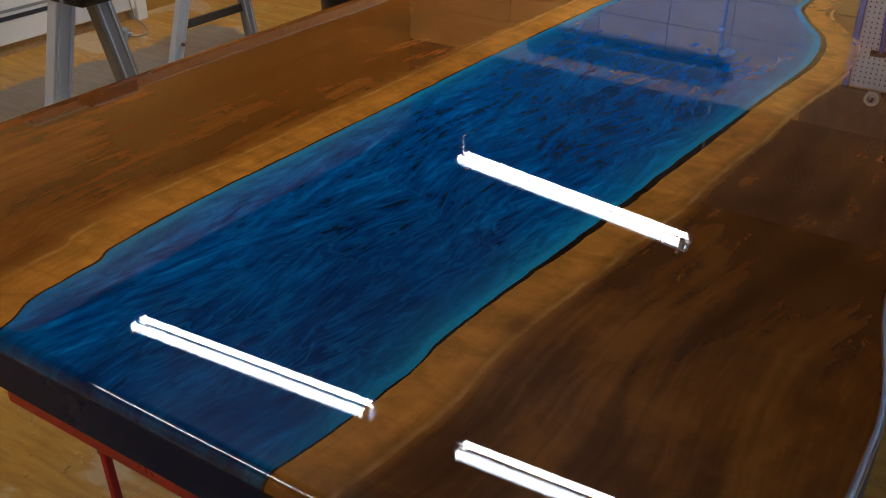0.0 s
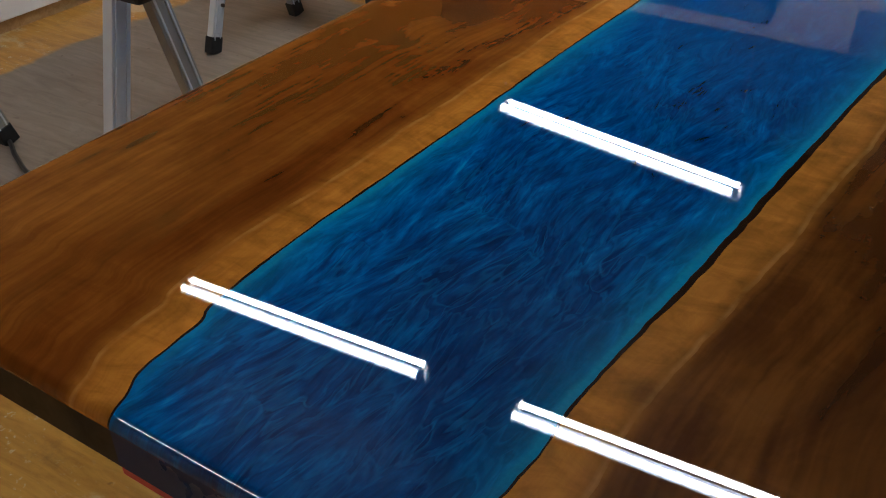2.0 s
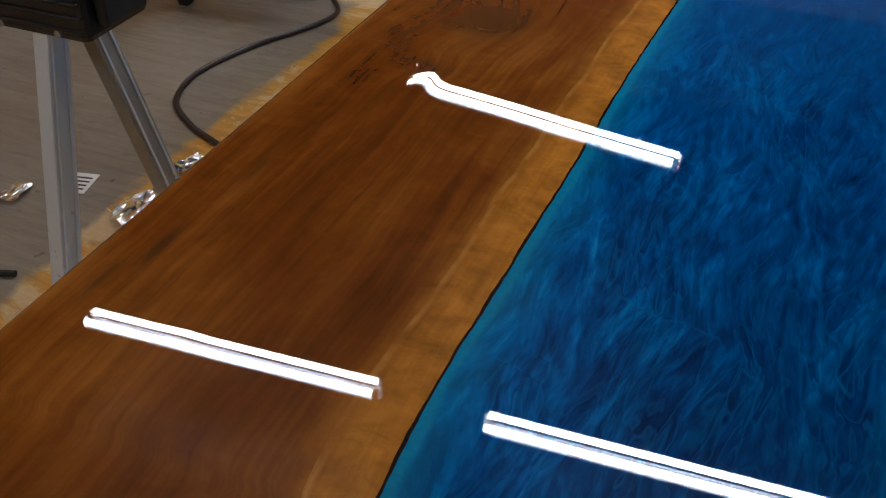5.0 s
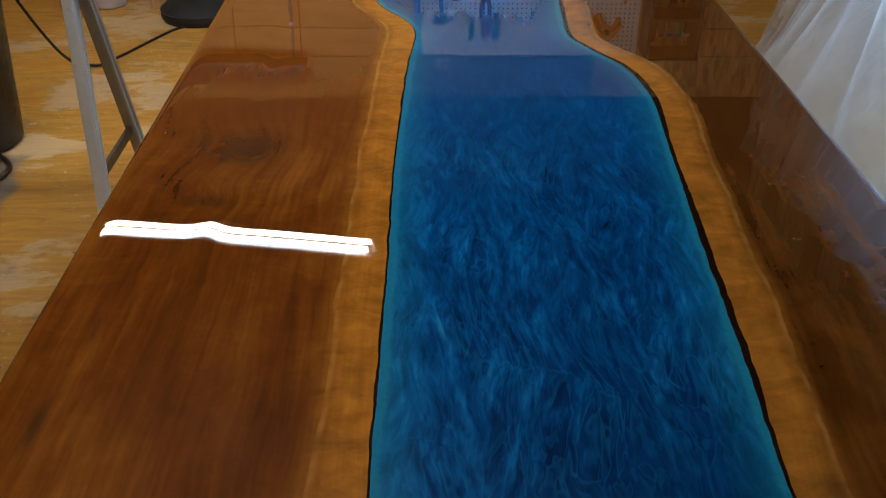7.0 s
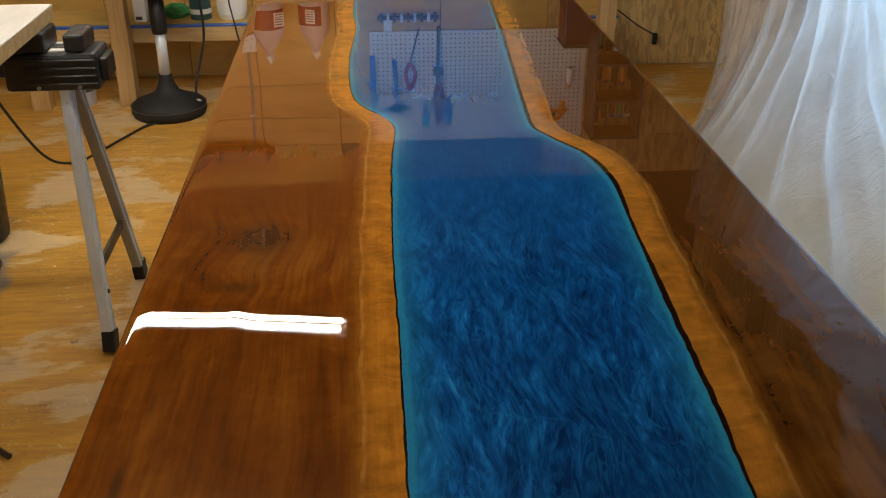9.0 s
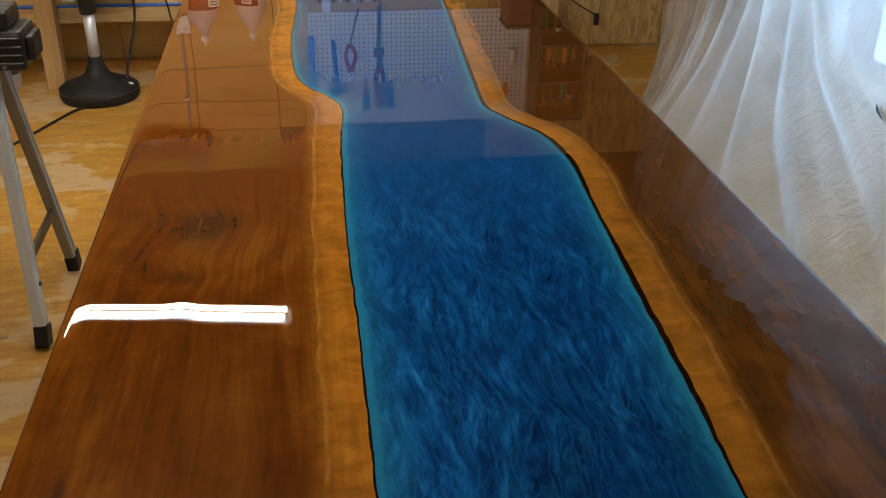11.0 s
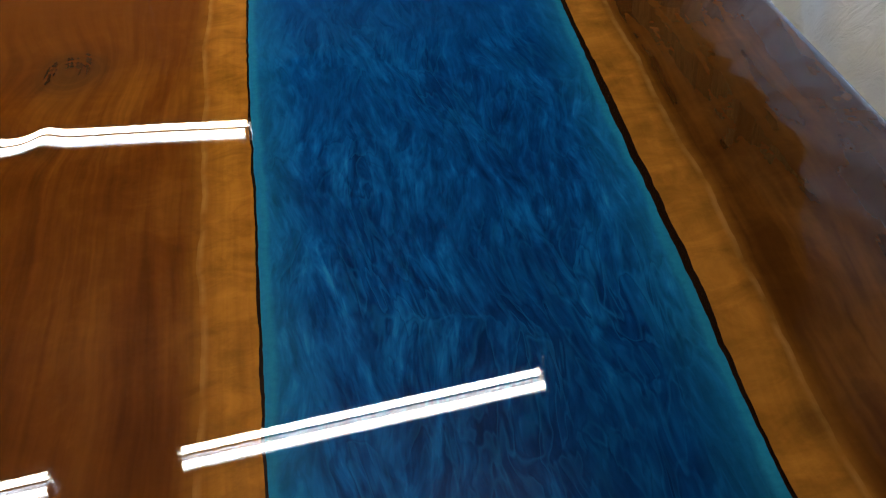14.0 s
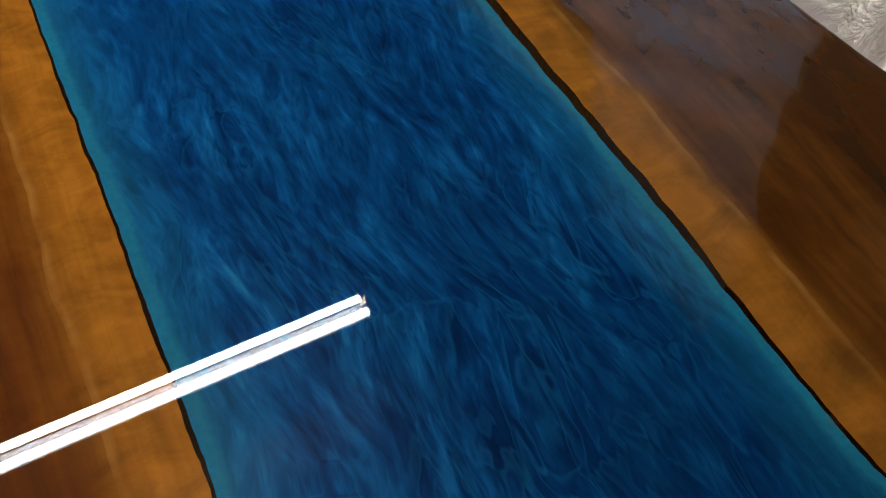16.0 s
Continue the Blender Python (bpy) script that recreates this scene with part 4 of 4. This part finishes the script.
# ---- on the workbench ----
def jug(at):
    root = thing("plastic_jug", "cloudy plastic jug with a red label on the bench", "jug", "jugs on the bench", at=at)
    part("body", lathe(((0.076, 0.0), (0.082, 0.01), (0.082, 0.17), (0.075, 0.205), (0.045, 0.26), (0.02, 0.30), (0.018, 0.315)), 32), JUG, root, smooth=True)
    part("cap", lathe(((0.021, 0.315), (0.021, 0.34), (0.008, 0.345), (0.006, 0.36)), 18), WHITE, root)
    bm = bmesh.new()
    ring = [(0.0828 * math.cos(a), 0.0828 * math.sin(a)) for a in [math.radians(-160 + 10 * k) for k in range(15)]]
    for (xa, ya), (xb, yb) in zip(ring, ring[1:]):
        bm.faces.new([bm.verts.new(p) for p in ((xa, ya, 0.06), (xb, yb, 0.06), (xb, yb, 0.165), (xa, ya, 0.165))])
    lab = part("label", bm, LABEL_RED, root, "red printed label")
    part("label_panel", box(0.0, -0.0865, 0.075, 0.055, -0.0845, 0.15, 0.0005, seg=1, turn=pose(0, 0, 0, 0, 0, 12)), PAPER, lab)
    for k in range(5):
        part("print_bar", box(0.006, -0.0875, 0.083 + k * 0.013, 0.048, -0.0863, 0.088 + k * 0.013, 0.0002, seg=1, turn=pose(0, 0, 0, 0, 0, 12)), INK, lab)
    return root


j1 = jug(pose(-0.072, 4.53, 0.941, 0, 0, 15))
copy_thing(j1, pose(0.165, 4.60, 0.941, 0, 0, -40))
red_box = thing("red_crate", "dark red-brown plastic crate standing on the bench", "crate")
part("body", box(1.50, 4.52, 0.941, 1.64, 4.70, 1.24, 0.008), plain("dark_red_plastic", (0.10, 0.022, 0.018), 0.4), red_box)
part("rim", box(1.495, 4.515, 1.235, 1.645, 4.705, 1.255, 0.005), BLACK, red_box)
bar = thing("tool_rail", "dark steel rail of small clips above the bench", "rail")
part("rail", box(0.50, FACE - 0.02, 1.115, 0.84, FACE, 1.135, 0.002), DARK_STEEL, bar)
for k in range(9):
    part("clip", box(0.515 + k * 0.037, FACE - 0.035, 1.095, 0.53 + k * 0.037, FACE - 0.018, 1.145, 0.002), ALU if k % 2 else DARK_STEEL, bar)
part("tab", box(0.535, FACE - 0.008, 1.137, 0.58, FACE, 1.20, 0.002), WHITE, bar)

# ---- on the lower shelf ----
SH = 0.3785
carton = thing("white_carton", "small white carton with a printed panel on the lower shelf", "carton")
part("box", box(-0.73, 4.44, SH, -0.67, 4.56, SH + 0.16, 0.002), PAPER, carton)
part("print_bar", box(-0.722, 4.4385, SH + 0.012, -0.69, 4.4398, SH + 0.028), INK, carton)
tin = thing("paint_tin", "dark green and white paint tin on the lower shelf", "tin", at=pose(-0.405, 4.50, SH))
part("body", lathe(((0.052, 0.0), (0.054, 0.004), (0.054, 0.13), (0.05, 0.134)), 28), plain("dark_green_tin", (0.02, 0.07, 0.07), 0.35), tin)
part("label", lathe(((0.0546, 0.03), (0.0546, 0.055)), 28), PAPER, tin)
bag = thing("green_bag", "crumpled green plastic bag on the lower shelf", "bag", at=pose(-0.53, 4.52, SH))
bm = bmesh.new()
bmesh.ops.create_icosphere(bm, subdivisions=3, radius=1.0)
for v in bm.verts:
    n = 1 + 0.25 * noise.noise(v.co * 2.5)
    v.co = Vector((v.co.x * 0.07 * n, v.co.y * 0.05 * n, max(0.0, 0.035 + v.co.z * 0.04 * n)))
part("body", bm, GREEN, bag)
tub = thing("white_tub", "round white plastic tub on the lower shelf", "tub", at=pose(-0.245, 4.50, SH))
part("body", lathe(((0.062, 0.0), (0.075, 0.03), (0.08, 0.13), (0.083, 0.13), (0.083, 0.137), (0.05, 0.137)), 28), WHITE, tub)
pail = thing("clear_pail", "cloudy plastic pail standing on the floor under the bench", "pail", at=pose(-1.02, 4.30, 0))
part("body", lathe(((0.07, 0.0), (0.075, 0.006), (0.085, 0.17), (0.09, 0.17), (0.09, 0.178), (0.08, 0.178), (0.07, 0.01)), 28), JUG, pail)
part("band", lathe(((0.0815, 0.08), (0.0832, 0.115)), 28), DARK_STEEL, pail)
stub = tagged(part("timber_offcut", box(-1.235, 4.20, 0, -1.145, 4.29, 0.14, 0.004), PINE_UP), "short pine offcut standing on the floor", "offcut")

# ---- cables ----
C = plain("black_cable", (0.014, 0.013, 0.013), 0.45, vary=0.2)
cord = thing("electric_cable", "black power cord lying on the floor with a clear plug", "cable")
part("wire", cable([(-1.06, 3.02, 0.8), (-1.02, 3.1, 0.5), (-0.93, 3.3, 0.12), (-0.853, 3.44, 0.012), (-0.78, 3.56, 0.008), (-0.70, 3.75, 0.008), (-0.62, 3.92, 0.008), (-0.52, 4.0, 0.008), (-0.44, 4.06, 0.010), (-0.405, 4.09, 0.03)], 0.006), C, cord)
part("plug", beam((-0.41, 4.085, 0.02), (-0.395, 4.095, 0.075), 0.02, 0.02, 0.003), PAPER, cord, "pale clear plug")
drop = thing("hanging_cable", "black cord hanging down beside the stool", "cable")
part("wire", cable([(-0.36, 4.27, 0.90), (-0.37, 4.26, 0.6), (-0.365, 4.26, 0.35), (-0.41, 4.2, 0.16), (-0.42, 4.16, 0.07), (-0.40, 4.1, 0.06)], 0.0065), C, drop)
thin = tagged(part("thin_cable", cable([(-0.235, 4.325, 0.90), (-0.245, 4.322, 0.6), (-0.21, 4.325, 0.34), (-0.2, 4.325, 0.30)], 0.004), C), "thin black cord hanging from the bench", "cable")
lead = thing("extension_lead", "brown extension lead looped on the floor", "cable")
part("wire", cable([(-0.50, 1.42, 0.012), (-0.62, 1.52, 0.012), (-0.733, 1.59, 0.012), (-0.878, 1.66, 0.010), (-1.0, 1.765, 0.010), (-1.043, 1.936, 0.010), (-0.985, 2.166, 0.010), (-0.888, 2.36, 0.010), (-0.86, 2.5, 0.010), (-0.95, 2.62, 0.010)], 0.0085), plain("brown_cable", (0.03, 0.016, 0.012), 0.4, vary=0.2), lead)
wisp = tagged(part("tangled_lead", cable([(-1.52, 1.00, 0.02), (-1.45, 1.07, 0.012), (-1.33, 1.02, 0.010), (-1.231, 0.979, 0.010), (-1.14, 0.955, 0.012), (-1.0, 0.90, 0.010), (-0.85, 0.94, 0.010)], 0.008), C), "black lead lying under the sawhorse", "cable")
far_lead = tagged(part("grey_lead", cable([(-2.2, 2.42, 0.16), (-2.19, 2.44, 0.03), (-2.12, 2.43, 0.006), (-2.02, 2.36, 0.006), (-2.01, 2.29, 0.008), (-2.035, 2.245, 0.02)], 0.0032), plain("grey_cable", (0.35, 0.33, 0.3), 0.5)), "thin grey lead running from the heater to the adapter", "cable")
wall_cord = thing("wall_cable", "dark cord with a clip hanging on the end wall", "cable")
part("wire", cable([(1.72, Y1 - 0.012, 0.40), (1.84, Y1 - 0.012, 0.318), (1.96, Y1 - 0.012, 0.232), (2.06, Y1 - 0.012, 0.175)], 0.004), C, wall_cord)
part("clip", box(2.052, Y1 - 0.026, 0.12, 2.076, Y1 - 0.004, 0.185, 0.004), BLACK, wall_cord)

# ---- heater along the side wall ----
heater = thing("baseboard_heater", "long white baseboard heater with a dark slot, on the side wall", "heater")
part("body", box(-2.298, -1.2, 0.055, -2.215, 2.47, 0.30, 0.006), WHITE, heater)
part("slot", box(-2.2155, -1.15, 0.150, -2.212, 2.40, 0.168), INK, heater, "dark air slot")
part("slot", box(-2.2155, -1.15, 0.182, -2.212, 2.40, 0.194), GREY_STEEL, heater, "grey air slot")
part("end_cap", box(-2.30, 2.471, 0.0, -2.205, 2.53, 0.31, 0.006), WHITE, heater)
part("foot", box(-2.295, -1.1, 0.0, -2.25, 2.45, 0.054), PINE, heater, "timber packing")
adapter = thing("power_adapter", "small grey plug-in adapter lying on the floor", "adapter", at=pose(-2.06, 2.23, 0.02, 0, 0, 35))
part("case", box(-0.045, -0.03, -0.02, 0.045, 0.03, 0.028, 0.006), plain("grey_plastic", (0.32, 0.34, 0.37), 0.4), adapter)
part("pins", box(0.045, -0.012, 0.0, 0.062, 0.012, 0.01), ALU, adapter)

# ---- scraps on the floor ----
def scrap(name, label, cat, x, y, w, d, turn, material, crumple):
    bm = bmesh.new()
    bmesh.ops.create_grid(bm, x_segments=10, y_segments=10, size=0.5)
    for v in bm.verts:
        v.co = Vector((v.co.x * w * (1 + 0.25 * noise.noise((v.co.y * 4, x, 2))), v.co.y * d * (1 + 0.25 * noise.noise((v.co.x * 4, y, 5))), 0.006 + crumple * (0.5 + 0.5 * noise.noise((v.co.x * 5, v.co.y * 5, x * 9)))))
    bmesh.ops.solidify(bm, geom=bm.faces[:], thickness=0.0012)
    ob = part(name, bm, material)
    ob.matrix_basis = pose(x, y, 0, 0, 0, turn)
    return tagged(ob, label, cat, "scraps on the floor")


scrap("foil_scrap", "crumpled shiny foil scrap on the floor", "scrap", -0.745, 1.27, 0.16, 0.09, 60, FOIL, 0.025)
scrap("foil_scrap", "crumpled shiny foil scrap on the floor", "scrap", -0.70, 1.20, 0.07, 0.12, 20, FOIL, 0.02)
scrap("foil_scrap", "narrow shiny foil strip on the floor", "scrap", -0.765, 1.47, 0.05, 0.11, -20, FOIL, 0.02)
scrap("foil_scrap", "narrow shiny foil strip on the floor", "scrap", -0.72, 1.53, 0.035, 0.08, 10, FOIL, 0.015)
note = thing("paper_slip", "small printed paper slip on the floor", "paper", at=pose(-0.975, 1.305, 0.002, 0, 0, 12))
part("sheet", box(-0.035, -0.045, 0, 0.035, 0.045, 0.0015), PAPER, note)
for k in range(4):
    part("print_bar", box(-0.025, -0.03 + k * 0.017, 0.0016, 0.025, -0.024 + k * 0.017, 0.0022), INK, note)
scrap("foil_scrap", "small shiny foil wrapper beside the sawhorse leg", "scrap", -1.09, 1.20, 0.05, 0.08, 5, FOIL, 0.012)
